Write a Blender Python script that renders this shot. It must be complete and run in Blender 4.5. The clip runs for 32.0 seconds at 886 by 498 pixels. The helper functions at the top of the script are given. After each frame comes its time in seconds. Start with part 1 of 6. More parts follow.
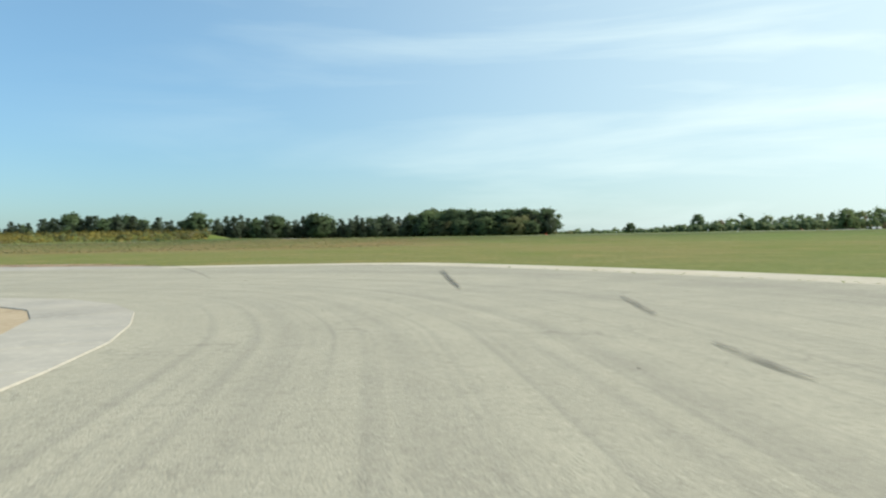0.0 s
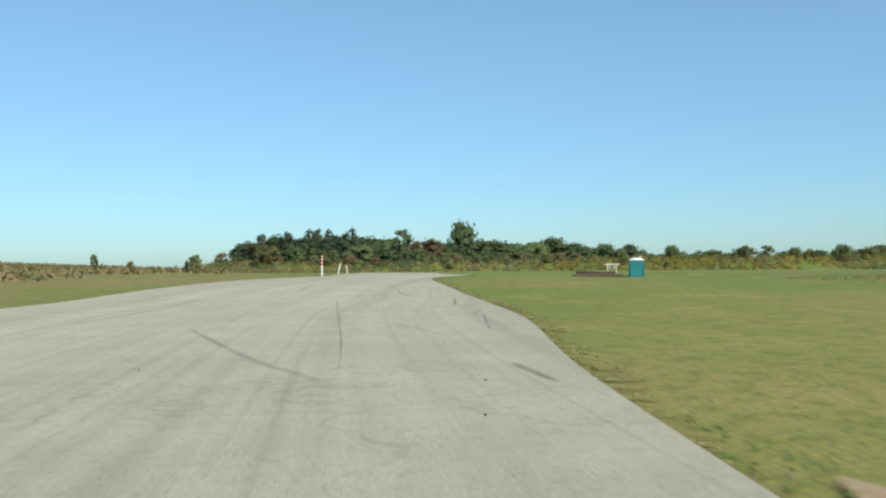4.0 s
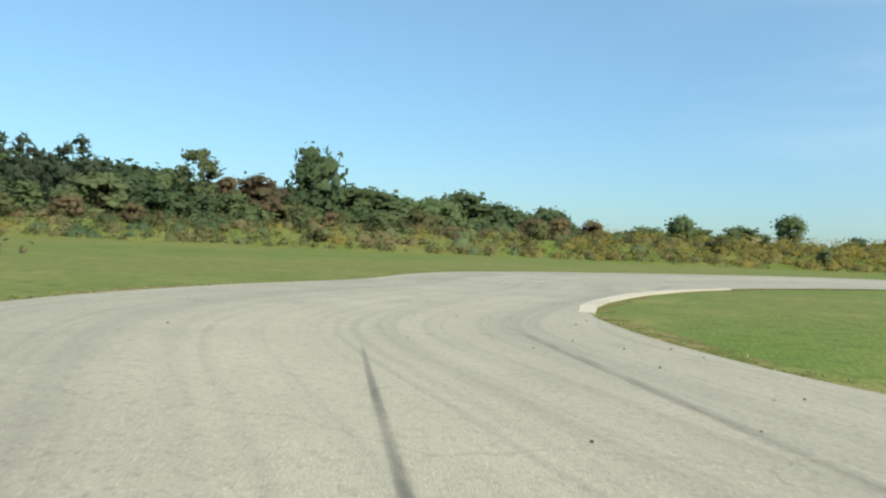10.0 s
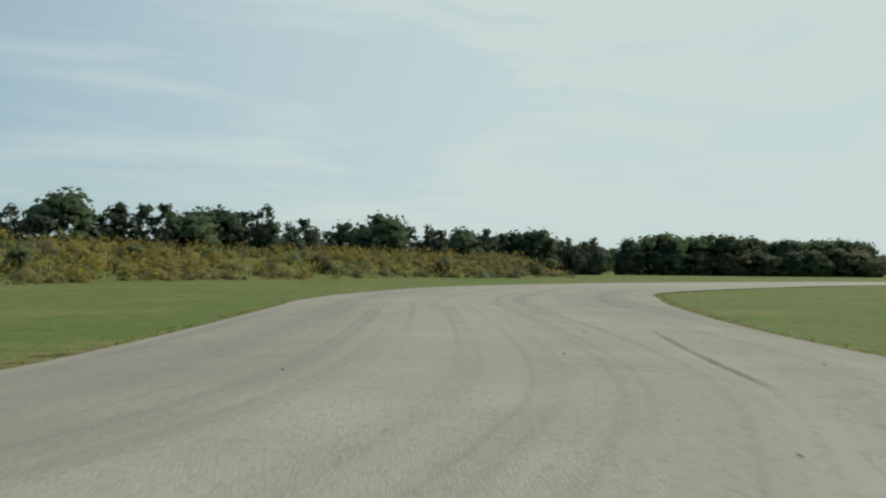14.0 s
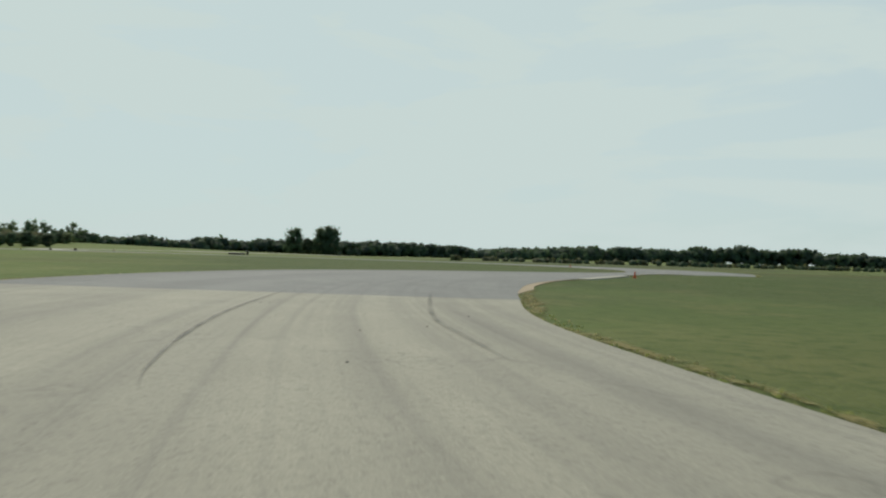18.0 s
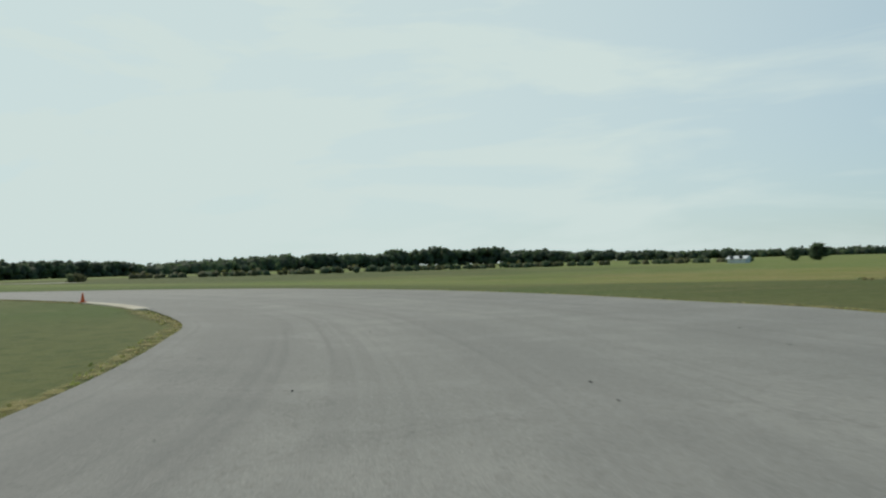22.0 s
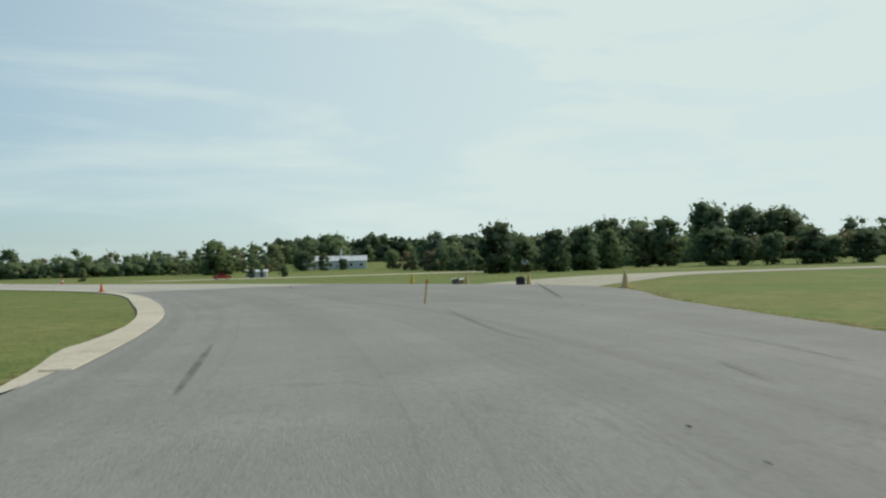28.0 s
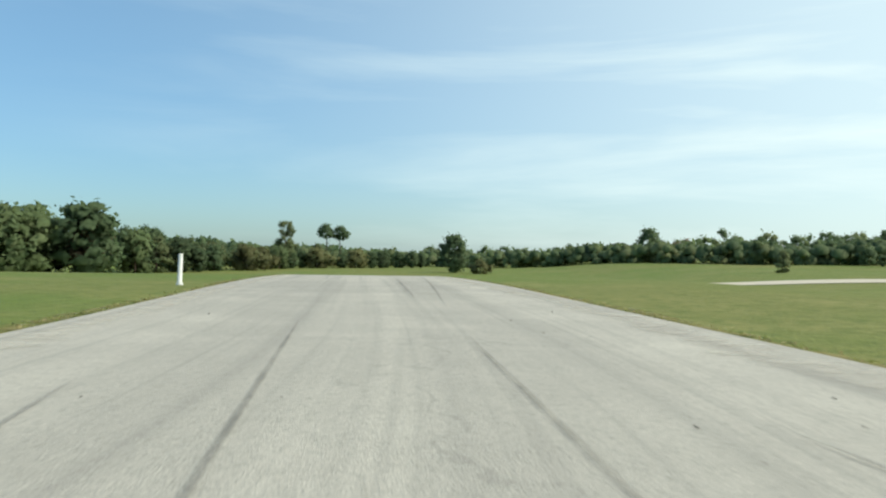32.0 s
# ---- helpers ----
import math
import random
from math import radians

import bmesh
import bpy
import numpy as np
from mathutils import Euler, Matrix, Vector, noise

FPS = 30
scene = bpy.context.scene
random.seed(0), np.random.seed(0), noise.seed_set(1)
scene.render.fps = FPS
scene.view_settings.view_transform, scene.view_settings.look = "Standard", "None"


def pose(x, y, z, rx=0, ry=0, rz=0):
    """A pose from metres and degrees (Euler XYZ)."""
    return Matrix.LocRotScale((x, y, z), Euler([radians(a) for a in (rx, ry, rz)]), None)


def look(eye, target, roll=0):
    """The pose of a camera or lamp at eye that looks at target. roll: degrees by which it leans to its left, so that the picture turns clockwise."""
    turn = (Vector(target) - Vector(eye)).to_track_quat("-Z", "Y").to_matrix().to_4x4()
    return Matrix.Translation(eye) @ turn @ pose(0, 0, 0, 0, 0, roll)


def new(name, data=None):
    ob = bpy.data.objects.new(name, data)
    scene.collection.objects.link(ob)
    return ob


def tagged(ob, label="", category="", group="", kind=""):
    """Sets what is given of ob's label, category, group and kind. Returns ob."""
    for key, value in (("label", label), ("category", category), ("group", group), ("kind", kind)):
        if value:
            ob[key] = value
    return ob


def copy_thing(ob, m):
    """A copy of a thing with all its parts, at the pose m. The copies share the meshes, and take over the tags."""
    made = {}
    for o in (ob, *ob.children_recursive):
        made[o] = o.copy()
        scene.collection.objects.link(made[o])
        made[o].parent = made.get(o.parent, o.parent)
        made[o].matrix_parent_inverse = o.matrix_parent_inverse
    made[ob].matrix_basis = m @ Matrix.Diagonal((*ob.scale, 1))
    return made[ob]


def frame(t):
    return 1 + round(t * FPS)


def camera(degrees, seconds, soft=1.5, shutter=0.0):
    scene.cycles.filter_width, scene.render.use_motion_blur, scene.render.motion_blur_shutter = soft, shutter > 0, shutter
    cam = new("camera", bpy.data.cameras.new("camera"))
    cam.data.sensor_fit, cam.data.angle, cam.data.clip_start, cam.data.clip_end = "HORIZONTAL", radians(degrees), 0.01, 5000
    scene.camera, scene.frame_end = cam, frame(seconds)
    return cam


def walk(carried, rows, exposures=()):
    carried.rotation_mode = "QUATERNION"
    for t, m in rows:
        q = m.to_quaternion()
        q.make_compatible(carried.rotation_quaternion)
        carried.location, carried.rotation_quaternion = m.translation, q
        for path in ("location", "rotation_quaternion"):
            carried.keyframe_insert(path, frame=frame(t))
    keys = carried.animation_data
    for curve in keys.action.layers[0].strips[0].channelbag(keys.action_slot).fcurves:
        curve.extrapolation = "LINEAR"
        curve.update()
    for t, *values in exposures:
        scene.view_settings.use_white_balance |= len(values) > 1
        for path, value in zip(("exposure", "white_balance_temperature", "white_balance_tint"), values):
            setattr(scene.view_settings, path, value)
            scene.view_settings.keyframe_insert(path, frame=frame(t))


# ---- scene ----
import itertools

# ---------------------------------------------------------------- ground heights
EYE_HEIGHT = 1.15
CREST = 0.8


def smooth(a, b, v):
    v = min(1.0, max(0.0, (v - a) / (b - a)))
    return v * v * (3 - 2 * v)


def bump(x, y, cx, cy, rx, ry, h):
    return h * math.exp(-((x - cx) / rx) ** 2 - ((y - cy) / ry) ** 2)


def bank_height(x, y):
    # the weedy bank round the outside of the first right-hand bend
    best = 1e9
    for (ax, ay), (bx, by), half, h in BANKS:
        vx, vy = bx - ax, by - ay
        u = min(1.0, max(0.0, ((x - ax) * vx + (y - ay) * vy) / (vx * vx + vy * vy)))
        best = min(best, math.hypot(x - ax - u * vx, y - ay - u * vy) - half)
    return 1.0 - smooth(-4.0, 5.0, best)


BANKS = [((-247, 102), (-226, 142), 5, 1), ((-226, 142), (-196, 172), 5, 1), ((-196, 172), (-158, 200), 5, 1), ((-158, 206), (-122, 228), 4, 1), ((-122, 228), (-68, 234), 4, 1)]


def gz(x, y):
    """Height of the land: a long gentle crest across the first straight, low swells in the fields."""
    u = (x + 47.0) * -0.905 + (y - 45.0) * 0.425
    z = CREST * max(smooth(5.0, 62.0, u), smooth(84.0, 126.0, y))
    z += bump(x, y, -215.0, 10.0, 70.0, 55.0, 3.0)
    z += bump(x, y, -40.0, 156.0, 12.0, 12.0, 0.42)
    z += bump(x, y, -16.0, 111.0, 24.0, 13.0, 0.35)
    z += bump(x, y, -84.0, 61.5, 8.0, 12.0, 0.14)
    z += bump(x, y, -150.5, 116.0, 5.5, 7.0, 0.3)
    z += bump(x, y, -262.0, 62.0, 40.0, 38.0, 1.2)
    z += bump(x, y, 265.0, 222.0, 55.0, 60.0, 2.2)
    z -= bump(x, y, -96.0, 97.0, 13.0, 9.5, 1.2)
    z += bump(x, y, 335.0, 520.0, 120.0, 120.0, 5.0)
    z -= 4.0 * smooth(290.0, 430.0, y) * smooth(-60.0, 40.0, x) * (1.0 - 0.9 * smooth(112.0, 160.0, x))
    z -= 1.4 * smooth(112.0, 142.0, x) * smooth(235.0, 310.0, y)
    if -275 < x < -50 and 70 < y < 250:
        z += 2.1 * bank_height(x, y)
    return z


# ---------------------------------------------------------------- camera and its way
cam = camera(56.8, 32.0, soft=2.2, shutter=0.12)
# seconds, x, y, heading to the left of +y, tilt, roll
PATH = [
    (0.00, -0.27, -0.04, 0.00, -0.97, -0.99),
    (0.25, -1.01, 3.82, 6.30, -0.14, -1.08),
    (0.50, -2.15, 7.49, 12.61, 0.06, -1.54),
    (0.75, -3.64, 10.93, 18.21, 0.05, -1.40),
    (1.00, -5.38, 14.15, 23.10, 0.79, -1.87),
    (1.25, -7.37, 17.11, 28.70, 0.45, -2.33),
    (1.50, -9.61, 19.87, 33.84, 0.85, -2.28),
    (1.75, -12.09, 22.47, 37.60, 1.58, -1.44),
    (2.00, -14.72, 25.07, 40.47, 2.01, -1.08),
    (2.25, -17.48, 27.86, 43.06, 1.84, -0.84),
    (2.50, -20.62, 30.65, 47.62, 2.30, -1.19),
    (2.75, -24.39, 33.27, 51.43, 2.27, -0.83),
    (3.00, -28.59, 35.87, 53.08, 1.60, -0.48),
    (3.25, -33.15, 38.53, 54.07, 1.00, -0.45),
    (3.50, -38.02, 41.12, 56.58, 1.61, -0.97),
    (3.75, -43.06, 43.38, 58.86, 1.20, -1.11),
    (4.00, -47.98, 45.48, 58.80, 1.53, -0.43),
    (4.25, -52.64, 47.53, 59.06, 1.56, -0.09),
    (4.50, -57.09, 49.48, 59.27, 1.41, -0.06),
    (4.75, -61.29, 51.37, 58.28, 1.33, -0.03),
    (5.00, -65.32, 53.29, 56.79, 1.31, -0.01),
    (5.25, -69.27, 55.31, 55.59, 1.33, -0.01),
    (5.50, -73.27, 57.43, 55.11, 1.36, -0.03),
    (5.75, -77.48, 59.67, 55.56, 1.39, -0.03),
    (6.00, -81.98, 61.99, 56.67, 1.42, 0.08),
    (6.25, -86.90, 64.41, 57.96, 1.44, 0.44),
    (6.50, -92.21, 66.91, 58.56, 1.38, 0.91),
    (6.75, -97.84, 69.57, 58.04, 1.16, 0.89),
    (7.00, -103.59, 72.33, 58.22, 1.02, 0.98),
    (7.25, -109.22, 75.12, 57.96, 1.16, 0.89),
    (7.50, -114.60, 77.83, 57.70, 0.93, 1.00),
    (7.75, -119.54, 80.44, 55.90, -0.26, 0.78),
    (8.00, -123.97, 82.87, 55.48, -1.34, 0.68),
    (8.25, -127.82, 84.88, 54.78, -1.29, 0.31),
    (8.50, -131.16, 86.65, 53.90, -1.01, 0.14),
    (8.75, -134.15, 88.24, 53.87, -1.39, 0.36),
    (9.00, -137.01, 89.73, 53.92, -1.80, 0.78),
    (9.25, -139.79, 91.21, 52.95, -1.49, 0.91),
    (9.50, -142.49, 92.74, 50.44, -0.92, 1.32),
    (9.75, -145.01, 94.33, 47.45, -0.56, 1.69),
    (10.00, -147.30, 95.94, 43.28, -0.49, 2.56),
    (10.25, -149.37, 97.61, 38.44, -0.81, 2.70),
    (10.50, -151.37, 99.51, 32.59, -1.19, 3.34),
    (10.75, -153.39, 101.95, 26.86, -1.32, 2.87),
    (11.00, -155.40, 104.98, 21.03, -1.30, 2.99),
    (11.25, -157.26, 108.61, 15.34, -1.17, 2.42),
    (11.50, -158.86, 112.68, 9.64, -0.83, 2.41),
    (11.75, -160.07, 117.04, 3.86, -0.17, 1.70),
    (12.00, -160.88, 121.60, -1.74, 0.40, 1.34),
    (12.25, -161.21, 126.32, -7.11, 0.61, 0.85),
    (12.50, -161.03, 131.19, -12.59, 1.01, 1.37),
    (12.75, -160.30, 136.20, -18.05, 1.31, 1.29),
    (13.00, -159.07, 141.29, -23.58, 1.43, 1.31),
    (13.25, -157.29, 146.42, -28.92, 1.36, 1.12),
    (13.50, -154.97, 151.57, -34.22, 1.26, 1.19),
    (13.75, -152.06, 156.67, -39.11, 1.21, 0.81),
    (14.00, -148.74, 161.65, -43.42, 1.29, 0.54),
    (14.25, -145.11, 166.41, -47.49, 1.52, 0.25),
    (14.50, -141.14, 170.70, -51.33, 1.60, 0.66),
    (14.75, -136.98, 174.47, -55.10, 1.53, 0.46),
    (15.00, -132.78, 177.79, -58.91, 1.37, 0.13),
    (15.25, -128.57, 180.66, -62.89, 1.16, -0.01),
    (15.50, -124.35, 183.13, -67.08, 0.95, -0.04),
    (15.75, -120.11, 185.19, -71.53, 0.75, -0.02),
    (16.00, -115.82, 186.87, -76.20, 0.58, 0.05),
    (16.25, -111.45, 188.17, -81.00, 0.51, 0.23),
    (16.50, -106.99, 189.19, -85.77, 0.61, 0.39),
    (16.75, -102.38, 190.07, -90.23, 0.98, 0.16),
    (17.00, -97.55, 190.67, -94.16, 1.22, -0.02),
    (17.25, -92.48, 190.87, -97.48, 0.96, 0.14),
    (17.50, -87.25, 190.73, -101.16, 0.51, 0.53),
    (17.75, -81.91, 190.20, -105.69, 0.24, 0.93),
    (18.00, -76.54, 189.25, -110.61, 0.44, 1.59),
    (18.25, -71.18, 187.94, -115.19, 0.81, 1.61),
    (18.50, -65.92, 186.35, -119.67, -0.26, 1.64),
    (18.75, -60.94, 184.46, -123.06, -0.24, 2.04),
    (19.00, -56.33, 182.28, -127.28, 0.69, 2.10),
    (19.25, -52.24, 179.82, -130.76, 1.19, 1.64),
    (19.50, -48.54, 177.24, -134.78, 1.45, 1.64),
    (19.75, -45.22, 174.55, -139.74, 1.76, 1.22),
    (20.00, -42.20, 171.73, -144.05, 1.93, 1.16),
    (20.25, -39.38, 168.86, -145.60, 1.68, 0.96),
    (20.50, -36.59, 165.98, -146.01, 1.13, 0.63),
    (20.75, -33.79, 163.07, -145.94, 0.43, -0.36),
    (21.00, -30.91, 160.11, -143.87, -0.03, -0.99),
    (21.25, -27.91, 156.98, -141.17, 0.06, -1.36),
    (21.50, -24.63, 153.76, -136.87, 0.30, -2.22),
    (21.75, -20.93, 150.48, -134.87, 1.08, -2.28),
    (22.00, -16.92, 147.24, -131.52, 1.07, -1.62),
    (22.25, -12.53, 144.31, -126.97, 0.66, -1.78),
    (22.50, -7.86, 141.70, -124.35, 0.13, -1.79),
    (22.75, -3.06, 139.34, -120.83, -0.68, -0.94),
    (23.00, 1.85, 137.39, -115.50, -1.17, -0.68),
    (23.25, 6.89, 135.92, -110.56, -0.74, -0.77),
    (23.50, 12.01, 134.85, -106.41, -0.34, -1.22),
    (23.75, 17.19, 134.13, -102.54, -0.26, -1.11),
    (24.00, 22.40, 133.77, -97.85, 0.32, -1.31),
    (24.25, 27.56, 133.99, -91.58, 0.32, -1.84),
    (24.50, 32.57, 134.81, -85.64, 0.07, -1.24),
    (24.75, 37.37, 135.98, -82.74, -0.86, -0.50),
    (25.00, 41.99, 137.28, -78.62, -0.35, -0.45),
    (25.25, 46.39, 138.67, -74.22, 0.53, -0.51),
    (25.50, 50.54, 140.31, -70.43, 1.18, -0.62),
    (25.75, 54.33, 142.33, -67.34, 1.38, -0.32),
    (26.00, 57.91, 144.57, -64.74, 1.36, -0.06),
    (26.25, 61.41, 146.99, -62.50, 1.22, 0.03),
    (26.50, 64.90, 149.59, -60.38, 1.03, 0.05),
    (26.75, 68.46, 152.46, -58.16, 0.84, 0.04),
    (27.00, 72.09, 155.64, -55.62, 0.66, -0.06),
    (27.25, 75.79, 159.23, -52.48, 0.56, -0.36),
    (27.50, 79.45, 163.25, -48.58, 0.59, -0.77),
    (27.75, 82.91, 167.70, -44.34, 0.84, -0.85),
    (28.00, 86.10, 172.34, -41.58, 1.07, -1.12),
    (28.25, 88.97, 176.95, -38.22, 1.07, -1.18),
    (28.50, 91.50, 181.62, -34.37, 1.06, -1.47),
    (28.75, 93.75, 186.49, -30.87, 1.26, -1.15),
    (29.00, 95.88, 191.71, -27.65, 1.20, -0.98),
    (29.25, 97.98, 197.38, -24.45, 0.52, -0.54),
    (29.50, 99.93, 203.52, -20.91, 0.36, -0.54),
    (29.75, 101.54, 210.12, -17.29, 0.12, -0.41),
    (30.00, 102.83, 217.02, -14.39, -0.36, -0.29),
    (30.25, 103.75, 224.12, -11.63, -0.97, -0.67),
    (30.50, 104.40, 231.19, -9.09, -1.12, -1.13),
    (30.75, 104.72, 238.00, -6.78, -0.88, -1.26),
    (31.00, 104.76, 244.41, -4.93, -0.88, -1.44),
    (31.25, 104.47, 250.38, -2.96, -0.98, -0.74),
    (31.50, 103.99, 256.02, -1.36, -0.49, -0.73),
    (31.75, 103.39, 261.42, -0.41, -0.24, -0.20),
    (32.00, 102.78, 266.68, -0.41, 0.21, 0.70),
]


def seat(x, y, heading, tilt, roll):
    eye = Vector((x, y, gz(x, y) + EYE_HEIGHT))
    a, b = radians(heading), radians(tilt)
    ahead = Vector((-math.sin(a) * math.cos(b), math.cos(a) * math.cos(b), math.sin(b)))
    return look(eye, eye + ahead * 10, roll)


EXPOSURES = [(0, 0.0), (1, 0.1), (2, 0.08), (4, -0.02), (7, 0.0), (9, 0.1), (11, 0.04), (12, -0.18), (14, -0.7), (16.5, -0.72), (18.5, -0.72), (20, -0.78), (22, -0.62), (25, -0.68), (28, -0.52), (30, -0.27), (31, -0.18), (32, -0.05)]
walk(cam, [(t, seat(*p)) for t, *p in PATH], EXPOSURES)

# ---------------------------------------------------------------- sky and sun
SUN_HEADING, SUN_HEIGHT = -92.0, 43.0
world = bpy.data.worlds.new("world")
scene.world = world
world.use_nodes = True
wt = world.node_tree
wt.nodes.clear()


def w_node(kind, **sockets):
    n = wt.nodes.new(kind)
    for key, value in sockets.items():
        n.inputs[key.replace("_", " ")].default_value = value
    return n


sky = wt.nodes.new("ShaderNodeTexSky")
sky.sky_type, sky.sun_disc = "NISHITA", False
sky.sun_elevation, sky.sun_rotation = radians(SUN_HEIGHT), radians(-SUN_HEADING)
sky.air_density, sky.dust_density, sky.ozone_density = 1.0, 0.6, 2.6
w_tc = wt.nodes.new("ShaderNodeTexCoord")
# thin high cloud: streaks drawn out along one direction
w_map = w_node("ShaderNodeMapping", Scale=(1.0, 2.6, 9.0), Rotation=(0.22, -0.12, 0.35))
w_noise = w_node("ShaderNodeTexNoise", Scale=1.5, Detail=6.0, Roughness=0.55, Distortion=0.35)
w_streak = w_node("ShaderNodeMapRange", From_Min=0.46, From_Max=0.78, To_Min=0.0, To_Max=1.0)
# the veil thickens towards the sun's side of the sky
w_dir = w_node("ShaderNodeVectorMath")
w_dir.operation = "DOT_PRODUCT"
w_dir.inputs[1].default_value = (math.sin(radians(-SUN_HEADING)), math.cos(radians(-SUN_HEADING)), 0.12)
w_veil = w_node("ShaderNodeMapRange", From_Min=-0.45, From_Max=0.95, To_Min=0.08, To_Max=0.93)
w_veil.interpolation_type = "SMOOTHSTEP"
w_some = w_node("ShaderNodeMapRange", From_Min=-0.5, From_Max=0.2, To_Min=0.0, To_Max=0.5)
w_add = w_node("ShaderNodeMath")
w_add.operation, w_add.use_clamp = "MULTIPLY_ADD", True
w_lift = w_node("ShaderNodeMix")
w_lift.data_type, w_lift.blend_type = "RGBA", "MULTIPLY"
w_lift.inputs["Factor"].default_value = 1.0
# the air near the ground is dimmer than a clean sky's
w_sep = wt.nodes.new("ShaderNodeSeparateXYZ")
w_low = w_node("ShaderNodeMapRange", From_Min=-0.02, From_Max=0.34, To_Min=0.0, To_Max=1.0)
w_low.interpolation_type = "SMOOTHSTEP"
w_air = w_node("ShaderNodeMix")
w_air.data_type = "RGBA"
w_air.inputs["A"].default_value, w_air.inputs["B"].default_value = (0.58, 0.84, 1.0, 1), (0.80, 1.15, 1.2, 1)
w_mix = w_node("ShaderNodeMix")
w_mix.data_type = "RGBA"
w_mix.inputs["B"].default_value = (7.25, 8.55, 8.3, 1)
w_bg = w_node("ShaderNodeBackground", Strength=0.13)
w_out = wt.nodes.new("ShaderNodeOutputWorld")
for one, two in (
    (w_tc.outputs["Generated"], w_map.inputs["Vector"]), (w_map.outputs["Vector"], w_noise.inputs["Vector"]),
    (w_noise.outputs["Fac"], w_streak.inputs["Value"]), (w_tc.outputs["Generated"], w_dir.inputs[0]),
    (w_dir.outputs["Value"], w_veil.inputs["Value"]), (w_dir.outputs["Value"], w_some.inputs["Value"]),
    (w_streak.outputs["Result"], w_add.inputs[0]), (w_some.outputs["Result"], w_add.inputs[1]), (w_veil.outputs["Result"], w_add.inputs[2]),
    (sky.outputs["Color"], w_lift.inputs["A"]), (w_lift.outputs["Result"], w_mix.inputs["A"]), (w_add.outputs[0], w_mix.inputs["Factor"]),
    (w_tc.outputs["Generated"], w_sep.inputs["Vector"]), (w_sep.outputs["Z"], w_low.inputs["Value"]),
    (w_low.outputs["Result"], w_air.inputs["Factor"]), (w_air.outputs["Result"], w_lift.inputs["B"]),
    (w_mix.outputs["Result"], w_bg.inputs["Color"]), (w_bg.outputs["Background"], w_out.inputs["Surface"]),
):
    wt.links.new(one, two)

sun = new("sun", bpy.data.lights.new("sun", "SUN"))
sun.data.energy, sun.data.angle, sun.data.color = 3.6, radians(1.2), (1.0, 0.94, 0.83)
s_a, s_e = radians(SUN_HEADING), radians(SUN_HEIGHT)
s_dir = Vector((-math.sin(s_a) * math.cos(s_e), math.cos(s_a) * math.cos(s_e), math.sin(s_e)))
sun.matrix_world = look(s_dir * 300, (0, 0, 0))


# ---------------------------------------------------------------- materials
def material(name, base, rough=0.8, metal=0.0, layers=(), relief=0.0, relief_scale=20.0, coords="Object", spread=0.0):
    """base colour, then layers of (noise scale, colour, low, high): each laid over by its own noise. spread: how far single pieces differ."""
    m = bpy.data.materials.new(name)
    m.use_nodes = True
    t = m.node_tree
    b = t.nodes["Principled BSDF"]
    b.inputs["Roughness"].default_value, b.inputs["Metallic"].default_value = rough, metal
    b.inputs["Specular IOR Level"].default_value = 0.3
    tc = t.nodes.new("ShaderNodeTexCoord")
    geo = t.nodes.new("ShaderNodeNewGeometry")
    vec = geo.outputs["Position"] if coords == "World" else tc.outputs["Object"]
    rgb = t.nodes.new("ShaderNodeRGB")
    rgb.outputs[0].default_value = (*base, 1)
    colour = rgb.outputs[0]
    for n, (scale, tone, low, high, *stretch) in enumerate(layers):
        use = vec
        if stretch:
            mp = t.nodes.new("ShaderNodeMapping")
            mp.inputs["Scale"].default_value = stretch[0]
            t.links.new(vec, mp.inputs["Vector"])
            use = mp.outputs["Vector"]
        no = t.nodes.new("ShaderNodeTexNoise")
        no.inputs["Scale"].default_value, no.inputs["Detail"].default_value = scale, 5.0
        t.links.new(use, no.inputs["Vector"])
        mr = t.nodes.new("ShaderNodeMapRange")
        mr.inputs["From Min"].default_value, mr.inputs["From Max"].default_value = low, high
        t.links.new(no.outputs["Fac"], mr.inputs["Value"])
        mx = t.nodes.new("ShaderNodeMix")
        mx.data_type = "RGBA"
        mx.inputs["B"].default_value = (*tone, 1)
        t.links.new(mr.outputs["Result"], mx.inputs["Factor"])
        t.links.new(colour, mx.inputs["A"])
        colour = mx.outputs["Result"]
    if spread:
        oi = t.nodes.new("ShaderNodeObjectInfo")
        mr = t.nodes.new("ShaderNodeMapRange")
        mr.inputs["To Min"].default_value, mr.inputs["To Max"].default_value = 1 - spread, 1 + spread
        t.links.new(oi.outputs["Random"], mr.inputs["Value"])
        hs = t.nodes.new("ShaderNodeHueSaturation")
        t.links.new(mr.outputs["Result"], hs.inputs["Value"])
        t.links.new(colour, hs.inputs["Color"])
        colour = hs.outputs["Color"]
    t.links.new(colour, b.inputs["Base Color"])
    if relief:
        no = t.nodes.new("ShaderNodeTexNoise")
        no.inputs["Scale"].default_value, no.inputs["Detail"].default_value = relief_scale, 3.0
        t.links.new(vec, no.inputs["Vector"])
        bp = t.nodes.new("ShaderNodeBump")
        bp.inputs["Strength"].default_value, bp.inputs["Distance"].default_value = 1.0, relief
        t.links.new(no.outputs["Fac"], bp.inputs["Height"])
        t.links.new(bp.outputs["Normal"], b.inputs["Normal"])
    return m




